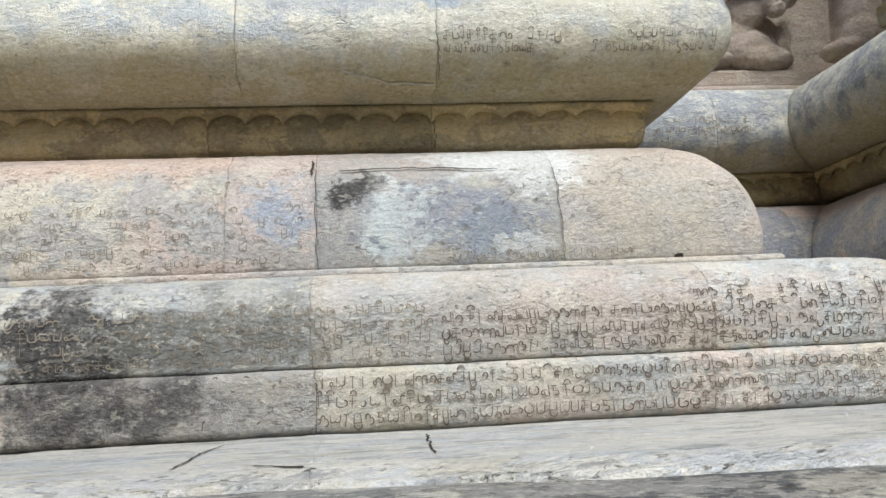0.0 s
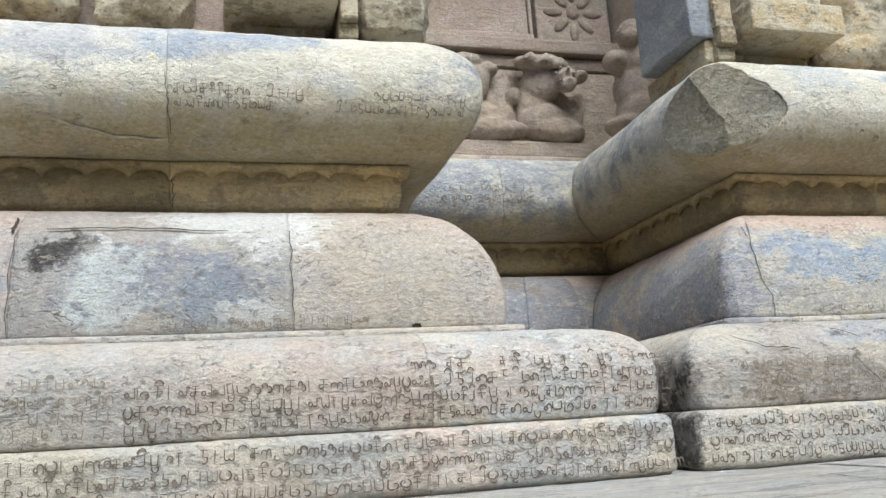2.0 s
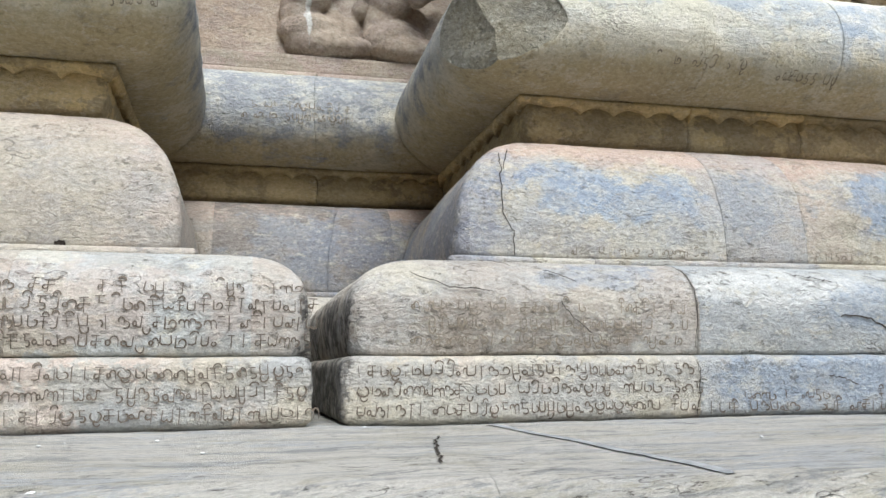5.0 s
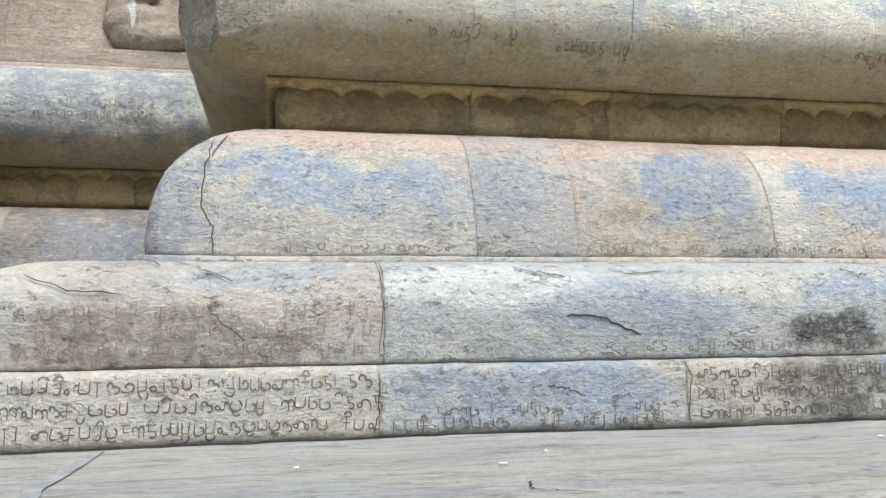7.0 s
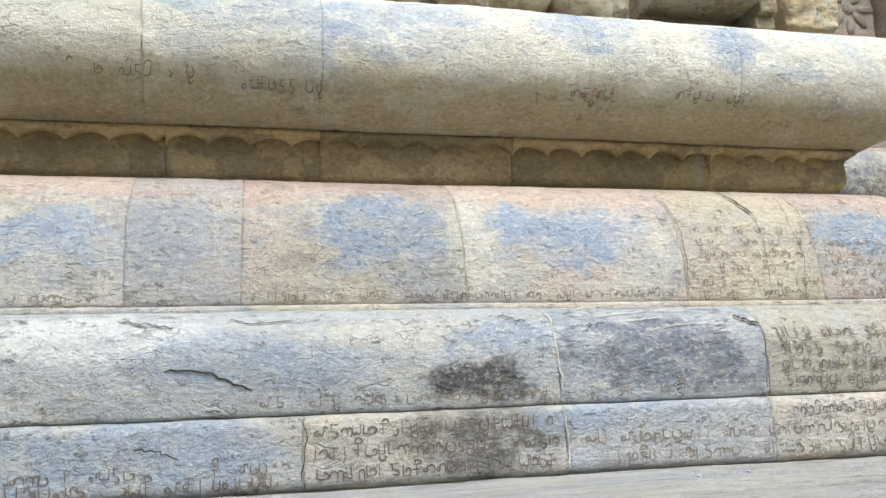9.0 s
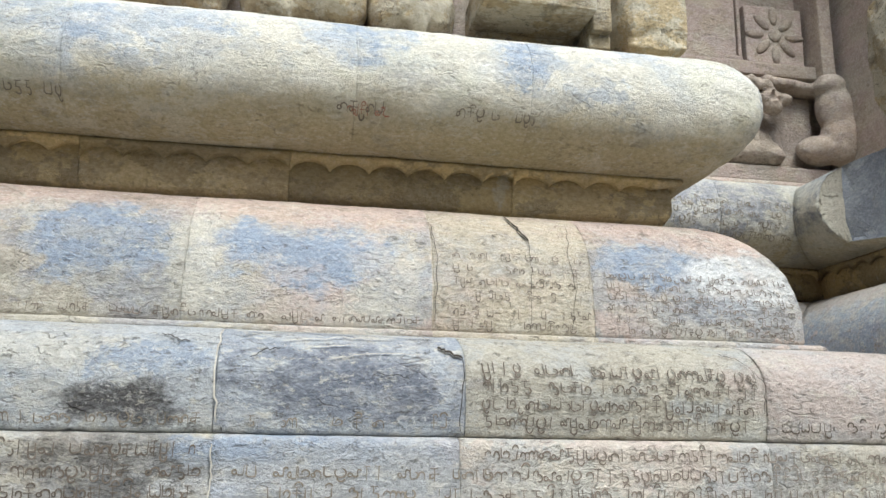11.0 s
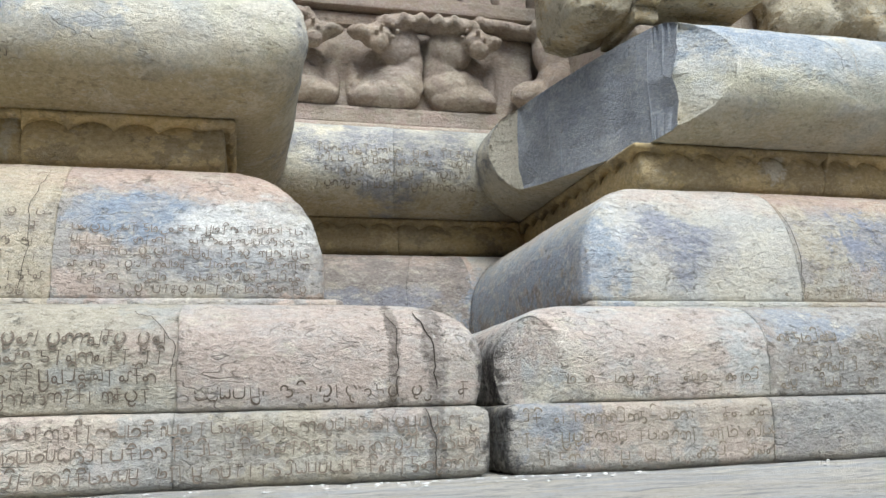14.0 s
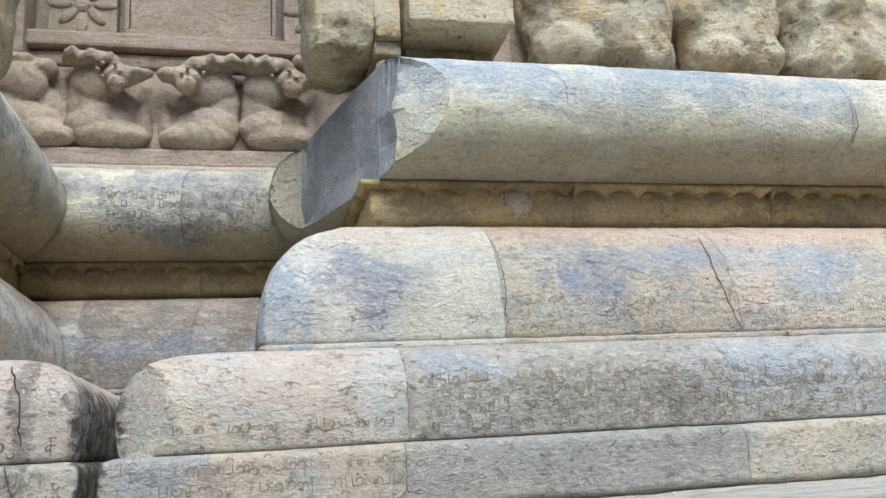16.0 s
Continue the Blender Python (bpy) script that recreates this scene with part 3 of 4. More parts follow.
def fringe_course():
    owner = thing("wall_lotus_fringe", "scalloped stone fringe of lotus petal tips", "stone fringe", "structure")
    joints = [(-3.2, -1.2), (-1.2, -0.27), (-0.27, 0.55), (2.42, 3.05), (3.05, 3.62), (3.62, 4.4), (4.4, 5.3), (5.3, 5.9), (7.83, 8.62), (8.62, 9.6), (9.6, X1)]
    for a, b in joints:
        runs = front_run(a, b, 0.014)
        if b == 0.55:
            runs += return_run("A", 0.01, 0.016)
        if b == 5.9:
            runs += return_run("BR", 0.01, 0.016)
        if a in (2.42, 7.83):
            runs = list(reversed(return_run("BL" if a == 2.42 else "CL", 0.01, 0.016))) + runs
        part("petal_fringe", sweep(FRINGE, runs, 0.6, 0.004, back=0.05, z_of=scallop), M_FRINGE, owner)
    for rec in (("A", "BL"), ("BR", "CL")):
        part("petal_fringe", sweep(FRINGE, recess_run(*rec, 0, 1, 0.012), 0.6, 0.0, back=0.05, z_of=scallop, ends=(False, False)), M_FRINGE, owner)


fringe_course()
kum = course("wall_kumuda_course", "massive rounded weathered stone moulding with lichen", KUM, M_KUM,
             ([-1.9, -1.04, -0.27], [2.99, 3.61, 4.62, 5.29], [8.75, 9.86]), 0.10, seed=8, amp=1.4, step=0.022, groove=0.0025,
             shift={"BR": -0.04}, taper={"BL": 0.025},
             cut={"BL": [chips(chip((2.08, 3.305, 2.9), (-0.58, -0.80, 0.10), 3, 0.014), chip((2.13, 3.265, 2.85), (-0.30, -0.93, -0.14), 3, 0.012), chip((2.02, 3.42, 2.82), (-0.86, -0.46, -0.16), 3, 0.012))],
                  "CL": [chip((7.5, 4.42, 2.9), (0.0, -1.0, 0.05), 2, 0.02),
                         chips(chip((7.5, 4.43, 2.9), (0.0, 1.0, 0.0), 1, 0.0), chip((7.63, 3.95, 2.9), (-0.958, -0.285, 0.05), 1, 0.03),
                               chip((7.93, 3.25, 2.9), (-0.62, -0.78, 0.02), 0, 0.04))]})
fillet = course("wall_fillet_course", "sandy stone fillet above the rounded moulding", FILLET, M_WALL,
                ([-1.6, -0.4], [3.2, 4.3, 5.2], [8.5, 9.6]), 0.02, seed=9, piece="fillet_stone")
upper = course("wall_upper_course", "plain tan stone wall above the plinth", [(3.84, 3.2), (3.84, 3.6), (3.84, 4.0), (3.84, 4.5), (3.84, 5.2), (3.84, 6.5)], M_WALL,
               ([-1.7, -0.5], [3.1, 4.1, 5.1], [8.5, 9.6]), 0.02, step=0.09, seed=10, piece="wall_stone")

# ---------------------------------------------------------------- ledge and ground
ledge = thing("floor_ledge", "worn grey stone ledge in front of the plinth", "stone ledge", "structure")
rng = random.Random(12)
xs = [X0]
while xs[-1] < X1 - 1.0:
    xs.append(xs[-1] + rng.uniform(0.9, 1.5))
TOP = fine([(1.76, 1.18), (1.745, 1.24), (1.752, 1.29), (1.79, 1.315), (1.86, 1.322), (2.2, 1.326), (2.8, 1.33), (3.4, 1.33)], 0.05)
LOW = fine([(1.42, 0.96), (1.40, 1.1), (1.41, 1.20), (1.45, 1.245), (1.55, 1.262), (1.66, 1.27), (1.9, 1.275)], 0.05)
ledge_tops = []
for a, b in zip(xs, xs[1:]):
    bm = sweep(TOP, front_run(a, b, 0.05), 1.6, 0.003, back=1.8, proud=rng.uniform(-0.003, 0.003))
    for v in bm.verts:
        push = 0.26 - 0.50 * min(max((v.co.x + 1.0) / 3.2, 0.0), 1.0)
        v.co.y += push * min(max((2.5 - v.co.y) / 0.5, 0.0), 1.0)
    ledge_tops.append(BVHTree.FromBMesh(bm))
    part("ledge_slab", bm, M_LEDGE, ledge)
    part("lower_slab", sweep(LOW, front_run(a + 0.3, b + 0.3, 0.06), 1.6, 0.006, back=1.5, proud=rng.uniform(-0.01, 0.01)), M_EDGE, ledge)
base = fine([(1.48, -0.05), (1.48, 0.5), (1.49, 0.965)], 0.12)
part("base_wall", sweep(base, front_run(X0, X1, 0.12), 1.6, 0.0, back=1.5), M_LEDGE, ledge)

bm = bmesh.new()
bmesh.ops.create_grid(bm, x_segments=60, y_segments=60, size=400)
ground = part("ground", bm, M_GROUND, None)
ground.location = (4, 0, 0)
tagged(ground, "sandy stone paved temple court", "ground", kind="structure")

# plain body of the building behind and above the plinth
bm = bmesh.new()
for lo, hi in (((-3.3, 5.62, 0.0), (11.7, 14.0, 10.0)), ((-3.18, 4.05, 0.0), (0.15, 5.6, 6.49)), ((2.9, 4.05, 0.0), (5.48, 5.6, 6.49)), ((8.3, 4.05, 0.0), (11.58, 5.6, 6.49)),
               ((-3.3, 3.85, 6.51), (11.7, 5.6, 10.0))):
    size = Vector(hi) - Vector(lo)
    bmesh.ops.create_cube(bm, size=1.0, matrix=Matrix.Translation((Vector(lo) + Vector(hi)) / 2) @ Matrix.Diagonal((*size, 1)))
core = part("wall_core", bm, M_WALL, None)
tagged(core, "plain stone body of the temple behind the plinth", "wall", kind="structure")

# plain unseen wall added behind the walker, to keep low sky light off the stone
bm = bmesh.new()
bmesh.ops.create_cube(bm, size=1.0, matrix=Matrix.Translation((4.0, -9.0, 3.5)) @ Matrix.Diagonal((70.0, 0.8, 7.0, 1)))
tagged(part("wall_court", bm, M_WALL, None), "plain unseen tan wall added behind the walker to block low sky", "wall", kind="structure")

# ---------------------------------------------------------------- letters cut into the stone
def arc(cx, cy, r, a0, a1, n=6, sx=1.0):
    return [(cx + sx * r * math.cos(radians(a0 + (a1 - a0) * i / n)), cy + r * math.sin(radians(a0 + (a1 - a0) * i / n))) for i in range(n + 1)]


STROKES = [
    [[(0.1, 0.9), (0.08, 0.25), (0.2, 0.1), (0.62, 0.1), (0.74, 0.25), (0.74, 0.9)]],
    [[(0.1, 0.9), (0.62, 0.9)], [(0.36, 0.9), (0.36, -0.12)]],
    [[(0.1, 0.92), (0.75, 0.92)], [(0.42, 0.92), (0.42, -0.1)], [(0.08, 0.48), (0.82, 0.48)], arc(0.22, 0.3, 0.17, 90, 350, 6)],
    [[(0.1, 0.92), (0.75, 0.92)], [(0.42, 0.92), (0.42, 0.0)], [(0.1, 0.5), (0.8, 0.5)], arc(0.55, 0.98, 0.3, 175, -10, 6)],
    [arc(0.2, 0.32, 0.17, 90, 450, 8), arc(0.6, 0.4, 0.3, 200, 0, 7), [(0.9, 0.4), (0.9, 0.0)]],
    [arc(0.22, 0.3, 0.19, 20, 380, 8), [(0.4, 0.2), (0.5, 0.05), (0.86, 0.05)], [(0.86, 0.0), (0.86, 0.9)]],
    [[(0.08, 0.9), (0.08, 0.1), (0.6, 0.1)], arc(0.62, 0.38, 0.28, -90, 190, 8)],
    [[(0.05, 0.85), (0.05, 0.3)], arc(0.25, 0.3, 0.2, 180, 360, 5), arc(0.66, 0.3, 0.21, 180, 360, 5), [(0.87, 0.3), (0.87, 0.92)]],
    [arc(0.2, 0.3, 0.17, 30, 390, 8), arc(0.54, 0.3, 0.17, 180, 360, 5), [(0.71, 0.3), (0.71, 0.62)], arc(0.86, 0.62, 0.15, 180, 10, 5)],
    [[(0.1, 0.9), (0.1, 0.2), (0.7, 0.2), (0.7, 0.9)], arc(0.45, -0.02, 0.32, 150, 380, 7)],
    [[(0.2, 0.95), (0.2, -0.05)]],
    [arc(0.45, 0.48, 0.4, 130, 430, 10), arc(0.5, 0.0, 0.26, 120, 350, 6)],
    [arc(0.3, 0.42, 0.26, 200, 0, 6), [(0.56, 0.42), (0.56, 0.0)], arc(0.76, 0.5, 0.2, 180, 0, 5), [(0.96, 0.5), (0.96, 0.0)]],
    [arc(0.3, 0.6, 0.22, 220, -40, 7), arc(0.62, 0.3, 0.26, 110, -120, 7)],
    [[(0.1, 0.9), (0.7, 0.9)], [(0.3, 0.9), (0.3, 0.45), (0.72, 0.4)], arc(0.5, 0.2, 0.24, 60, -140, 6)],
    [[(0.12, 0.85), (0.1, 0.2), (0.3, 0.06), (0.7, 0.1)], arc(0.72, 0.34, 0.22, -90, 120, 6)],
    [[(0.1, 0.15), (0.4, 0.08), (0.66, 0.2), (0.7, 0.9)], arc(0.5, 0.96, 0.32, 180, 10, 6)],
]


def on_profile(prof, z, lift):
    """Depth, height and slant of a course's face at the height z."""
    for (o0, z0), (o1, z1) in zip(prof, prof[1:]):
        if z0 <= z <= z1 and z1 > z0:
            t = (z - z0) / (z1 - z0)
            d = Vector((o1 - o0, z1 - z0)).normalized()
            return o0 + t * (o1 - o0) - d.y * lift, z + d.x * lift
    return prof[0][0] - lift, z


def ribbon(bm, line, width, place):
    """A thin strip along a line of points in the plane of the writing."""
    rows = []
    for i, p in enumerate(line):
        q0, q1 = Vector(line[max(i - 1, 0)]), Vector(line[min(i + 1, len(line) - 1)])
        d = (q1 - q0).normalized() if (q1 - q0).length > 1e-6 else Vector((1, 0))
        nrm = Vector((-d.y, d.x)) * width * 0.5 * (0.55 if i in (0, len(line) - 1) else 1.0)
        rows.append([bm.verts.new(place(Vector(p) + nrm)), bm.verts.new(place(Vector(p) - nrm))])
    for a, b in zip(rows, rows[1:]):
        bm.faces.new((a[0], a[1], b[1], b[0]))


def carve(owner, profile, amp, rows, material, seed, lift=0.003, back=0.0):
    """Rows of worn letters: (x from, x to, height of the row, size, how many of the letters are left)."""
    rng = random.Random(seed)
    prof = fine(profile, 0.02)
    bm = bmesh.new()

    def place(p):
        o, z = on_profile(prof, p.y, lift)
        return wobble((p.x, o + back, z), amp)

    for a, b, z, size, kept in rows:
        x = a
        while x < b:
            wide = size * rng.uniform(0.7, 1.1)
            patch = 0.5 + 0.5 * noise.noise(Vector((x * 2.1, z * 9.0, seed)))
            if rng.random() < kept * (0.7 + 0.6 * patch):
                tall = size * rng.uniform(0.82, 1.12)
                zz = z + rng.uniform(-0.08, 0.08) * size - tall * 0.5
                for line in rng.choice(STROKES):
                    if rng.random() < 0.94:
                        lean = rng.uniform(-0.05, 0.05)
                        ribbon(bm, [(x + (u + lean * v) * wide, zz + v * tall) for u, v in line], size * rng.uniform(0.10, 0.135), place)
            x += wide * rng.uniform(0.92, 1.08)
    ob = part("inscription", bm, material, owner, "worn script cut into the stone")
    tagged(ob, kind="stuff")


BL3 = (1.488, 1.432, 1.376)
carve(band, BAND, 1.0, [(-1.9, 1.36, z, 0.037, 1.5) for z in BL3] + [(1.5, 2.57, z, 0.037, 1.5) for z in BL3]
      + [(3.52, 4.2, z, 0.037, 1.2) for z in BL3] + [(2.75, 3.4, 1.40, 0.034, 0.5), (2.62, 3.4, 1.365, 0.038, 0.85)], M_CUT, 21)
carve(band, BAND, 1.0, [(4.3, 5.0, z, 0.036, 0.6) for z in BL3[1:]] + [(6.86, 9.9, z, 0.037, 0.8) for z in BL3], M_FAINT, 22)
carve(band, BAND, 1.0, [(5.0, 6.72, z, 0.037, 1.4) for z in BL3], M_WORN, 31)
carve(torus, TORUS, 1.1, [(-0.35, 1.36, z, 0.038, 1.35) for z in (1.575, 1.625, 1.675)] + [(0.5, 1.33, 1.725, 0.034, 0.6)]
      + [(5.0, 5.85, z, 0.038, 1.0) for z in (1.58, 1.63, 1.68, 1.73)] + [(5.95, 6.68, 1.58, 0.04, 0.9)], M_CUT, 23, 0.0045)
carve(torus, TORUS, 1.1, [(-1.7, -0.4, z, 0.034, 0.8) for z in (1.575, 1.62, 1.665, 1.71)] + [(1.66, 2.56, z, 0.036, 0.8) for z in (1.58, 1.63, 1.68)]
      + [(3.2, 4.2, 1.57, 0.034, 0.6), (4.3, 4.9, 1.57, 0.034, 0.7)] + [(7.74, 9.9, z, 0.036, 0.75) for z in (1.575, 1.625, 1.675, 1.72)] + [(6.95, 7.66, 1.60, 0.034, 0.5)], M_FAINT, 24, 0.0045)
carve(slab, JAG, 1.0, [(5.55, 6.26, z, 0.030, 0.8) for z in (1.92, 1.958, 2.0, 2.04, 2.08, 2.12)] + [(4.98, 5.45, z, 0.03, 0.6) for z in (1.92, 1.96, 2.02, 2.07, 2.12, 2.17)]
      + [(3.36, 4.86, 1.92, 0.030, 0.85)], M_WORN, 25)
carve(slab, JAG, 1.0, [(-1.9, -0.8, z, 0.03, 0.45) for z in (1.93, 1.98, 2.03, 2.08, 2.13)] + [(-0.3, 0.15, 1.92, 0.03, 0.8), (0.2, 0.45, 1.925, 0.028, 0.7)]
      + [(2.2, 2.9, 1.92, 0.03, 0.6)] + [(8.2, 9.9, z, 0.028, 0.7) for z in (1.93, 1.975, 2.02)] + [(7.9, 9.0, 1.92, 0.028, 0.4)], M_FAINT, 26)
carve(kum, KUM, 1.4, [(-0.25, 0.2, 2.80, 0.036, 0.8), (-0.25, 0.15, 2.755, 0.034, 0.8), (0.5, 0.86, 2.80, 0.034, 0.8), (0.35, 0.86, 2.755, 0.034, 0.9)]
      + [(5.0, 5.3, 2.73, 0.036, 0.8), (4.55, 4.72, 2.72, 0.04, 0.9), (3.32, 3.6, 2.70, 0.036, 0.8), (2.75, 3.15, 2.72, 0.036, 0.7)], M_FAINT, 27, 0.0045)
carve(kum, KUM, 1.4, [(1.15, 1.7, z, 0.04, 0.8) for z in (2.82, 2.88)] + [(6.45, 7.3, z, 0.042, 0.8) for z in (2.74, 2.80, 2.86, 2.92)], M_FAINT, 28, 0.0045, DEPTH)
M_PALE = plain("pale_scar", (0.36, 0.335, 0.28))
M_RED = plain("reddish_paint_marks", (0.26, 0.12, 0.08))
carve(kum, KUM, 1.4, [(1.46, 1.72, 2.835, 0.045, 1.3)], M_PALE, 29, 0.0045, DEPTH)
carve(kum, KUM, 1.4, [(4.58, 4.76, 2.715, 0.034, 1.3)], M_RED, 30, 0.0045)


def crack(owner, profile, amp, points, width=0.008, lift=0.007, back=0.0, material=M_CRACK, name="crack"):
    """A dark open crack, or a pale scratch or mortar line, through a few points (x, z) of a course's face."""
    rng = random.Random(int(points[0][0] * 100) + 77)
    prof = fine(profile, 0.02)
    line = []
    for p, q in zip(points, points[1:]):
        for i in range(6):
            t = i / 6
            line.append((p[0] + (q[0] - p[0]) * t + rng.uniform(-1, 1) * 0.004, p[1] + (q[1] - p[1]) * t + rng.uniform(-1, 1) * 0.004))
    line.append(points[-1])
    bm = bmesh.new()

    def place(p):
        o, z = on_profile(prof, p.y, lift)
        return wobble((p.x, o + back, z), amp)

    ribbon(bm, line, width * 0.55, place)
    part(name, bm, material, owner)


crack(torus, TORUS, 1.1, [(3.13, 1.66), (3.24, 1.655), (3.30, 1.625), (3.36, 1.60)], 0.010)
crack(torus, TORUS, 1.1, [(3.0, 1.80), (3.08, 1.79), (3.15, 1.772)], 0.006)
crack(torus, TORUS, 1.1, [(6.47, 1.80), (6.50, 1.74), (6.49, 1.62), (6.50, 1.56)], 0.004)
crack(torus, TORUS, 1.1, [(6.56, 1.80), (6.60, 1.70), (6.61, 1.58)], 0.007)
crack(torus, TORUS, 1.1, [(2.1, 1.80), (2.14, 1.785), (2.2, 1.76)], 0.005)
crack(torus, TORUS, 1.1, [(2.13, 1.70), (2.17, 1.65), (2.24, 1.60)], 0.005)
crack(band, BAND, 1.0, [(3.06, 1.46), (3.12, 1.452), (3.17, 1.43)], 0.007)
crack(band, BAND, 1.0, [(6.57, 1.52), (6.60, 1.45), (6.60, 1.36)], 0.006)
crack(slab, JAG, 1.0, [(2.10, 2.30), (2.085, 2.2), (2.075, 2.05), (2.11, 1.98), (2.115, 1.895)], 0.006)
crack(slab, JAG, 1.0, [(2.14, 2.32), (2.10, 2.22)], 0.006)
crack(slab, JAG, 1.0, [(5.22, 2.37), (5.25, 2.30), (5.28, 2.24)], 0.016)
crack(slab, JAG, 1.0, [(0.60, 1.898), (0.63, 1.897)], 0.022)
crack(slab, JAG, 1.0, [(5.28, 2.24), (5.27, 2.1), (5.26, 1.9)], 0.0025)
crack(slab, JAG, 1.0, [(5.45, 2.33), (5.42, 2.2), (5.43, 2.05), (5.41, 1.9)], 0.003)
crack(slab, JAG, 1.0, [(-0.76, 2.33), (-0.765, 2.26)], 0.016)
crack(slab, JAG, 1.0, [(-0.66, 2.275), (-0.4, 2.285), (-0.05, 2.27)], 0.009)
crack(slab, JAG, 1.0, [(9.06, 2.3), (9.05, 2.15), (9.07, 2.02), (9.11, 1.9)], 0.006)
crack(kum, KUM, 1.4, [(9.86, 2.92), (9.88, 2.8), (9.84, 2.72)], 0.007)


crack(torus, TORUS, 1.1, [(4.245, 1.83), (4.235, 1.76), (4.24, 1.66), (4.25, 1.56)], 0.008, 0.006, material=M_PALE, name="mortar_line")
crack(band, BAND, 1.0, [(4.245, 1.50), (4.25, 1.42), (4.245, 1.35)], 0.007, 0.006, material=M_PALE, name="mortar_line")
for points in ([(4.28, 1.822), (4.45, 1.834), (4.7, 1.83), (4.86, 1.82)], [(4.42, 1.80), (4.6, 1.812), (4.75, 1.816)], [(4.55, 1.742), (4.66, 1.762), (4.82, 1.765)], [(4.48, 1.775), (4.62, 1.79)]):
    crack(torus, TORUS, 1.1, points, 0.004, 0.006, material=M_PALE, name="pale_scratch")
crack(torus, TORUS, 1.1, [(4.87, 1.79), (4.90, 1.775), (4.945, 1.755)], 0.014)
crack(torus, TORUS, 1.1, [(4.945, 1.755), (4.94, 1.66), (4.935, 1.55)], 0.004)
crack(torus, TORUS, 1.1, [(4.08, 1.80), (4.13, 1.785), (4.16, 1.78)], 0.005)
crack(torus, TORUS, 1.1, [(4.33, 1.74), (4.38, 1.765), (4.42, 1.772)], 0.005)
crack(torus, TORUS, 1.1, [(3.3, 1.80), (3.34, 1.785), (3.48, 1.79)], 0.005)
crack(torus, TORUS, 1.1, [(2.60, 1.83), (2.605, 1.7), (2.595, 1.56)], 0.0035)
crack(torus, TORUS, 1.1, [(1.9, 1.835), (1.96, 1.825), (2.0, 1.81)], 0.0045)
crack(torus, TORUS, 1.1, [(1.66, 1.78), (1.78, 1.74), (1.92, 1.725)], 0.005)
crack(torus, TORUS, 1.1, [(5.78, 1.80), (5.84, 1.78), (5.90, 1.70), (5.89, 1.62)], 0.0035)
crack(band, BAND, 1.0, [(2.59, 1.50), (2.585, 1.42), (2.575, 1.345)], 0.0045)
crack(band, BAND, 1.0, [(3.49, 1.51), (3.50, 1.47), (3.485, 1.36)], 0.005)
crack(kum, KUM, 1.4, [(-0.275, 2.86), (-0.27, 2.75), (-0.262, 2.66)], 0.004)
crack(strip, STRIP, 1.0, [(-0.262, 2.56), (-0.258, 2.50), (-0.256, 2.44)], 0.005)
crack(kum, KUM, 1.4, [(8.36, 3.06), (8.47, 3.01), (8.50, 2.93), (8.50, 2.86)], 0.0035)
crack(kum, KUM, 1.4, [(8.56, 3.05), (8.57, 2.95), (8.575, 2.84)], 0.006, material=M_PALE, name="pale_scratch")
crack(slab, JAG, 1.0, [(8.15, 2.30), (8.165, 2.15), (8.155, 1.92)], 0.0035)
crack(slab, JAG, 1.0, [(4.91, 2.30), (4.925, 2.15), (4.915, 1.92)], 0.0035)
crack(slab, JAG, 1.0, [(0.17, 2.27), (0.168, 2.1), (0.172, 1.92)], 0.0035)
crack(slab, JAG, 1.0, [(-0.75, 2.27), (-0.755, 2.1), (-0.75, 1.90)], 0.0035)

# ---------------------------------------------------------------- carved stones above the mouldings
def carved(name, blobs, material, label, category, group="", voxel=0.018, rough=1.0, turn=0.0, at=(0, 0, 0), parent=None):
    """A worn carved stone: rounded masses (x, y, z, rx, ry, rz) grown together into one skin."""
    bm = bmesh.new()
    for x, y, z, rx, ry, rz in blobs:
        m = Matrix.Translation((x, y, z)) @ Matrix.Diagonal((rx, ry, rz, 1))
        bmesh.ops.create_icosphere(bm, subdivisions=3, radius=1.0, matrix=m)
    mesh = bpy.data.meshes.new(name)
    bm.to_mesh(mesh)
    bm.free()
    probe = new(name, mesh)
    mod = probe.modifiers.new("skin", "REMESH")
    mod.mode, mod.voxel_size, mod.use_smooth_shade = "VOXEL", voxel, True
    mod = probe.modifiers.new("soft", "SMOOTH")
    mod.factor, mod.iterations = 0.5, 3
    done = bpy.data.meshes.new_from_object(probe.evaluated_get(bpy.context.evaluated_depsgraph_get()))
    bpy.data.objects.remove(probe)
    where = pose(*at, 0, 0, turn)
    for v in done.vertices:
        v.co = where @ v.co
        v.co += noise.noise_vector(v.co * 6.0) * 0.012 * rough + noise.noise_vector(v.co * 19.0) * 0.006 * rough
    done.materials.clear()
    done.materials.append(material)
    for p in done.polygons:
        p.use_smooth = True
    ob = new(name, done)
    if parent:
        ob.parent = parent
        return ob
    return tagged(ob, label, category, group)


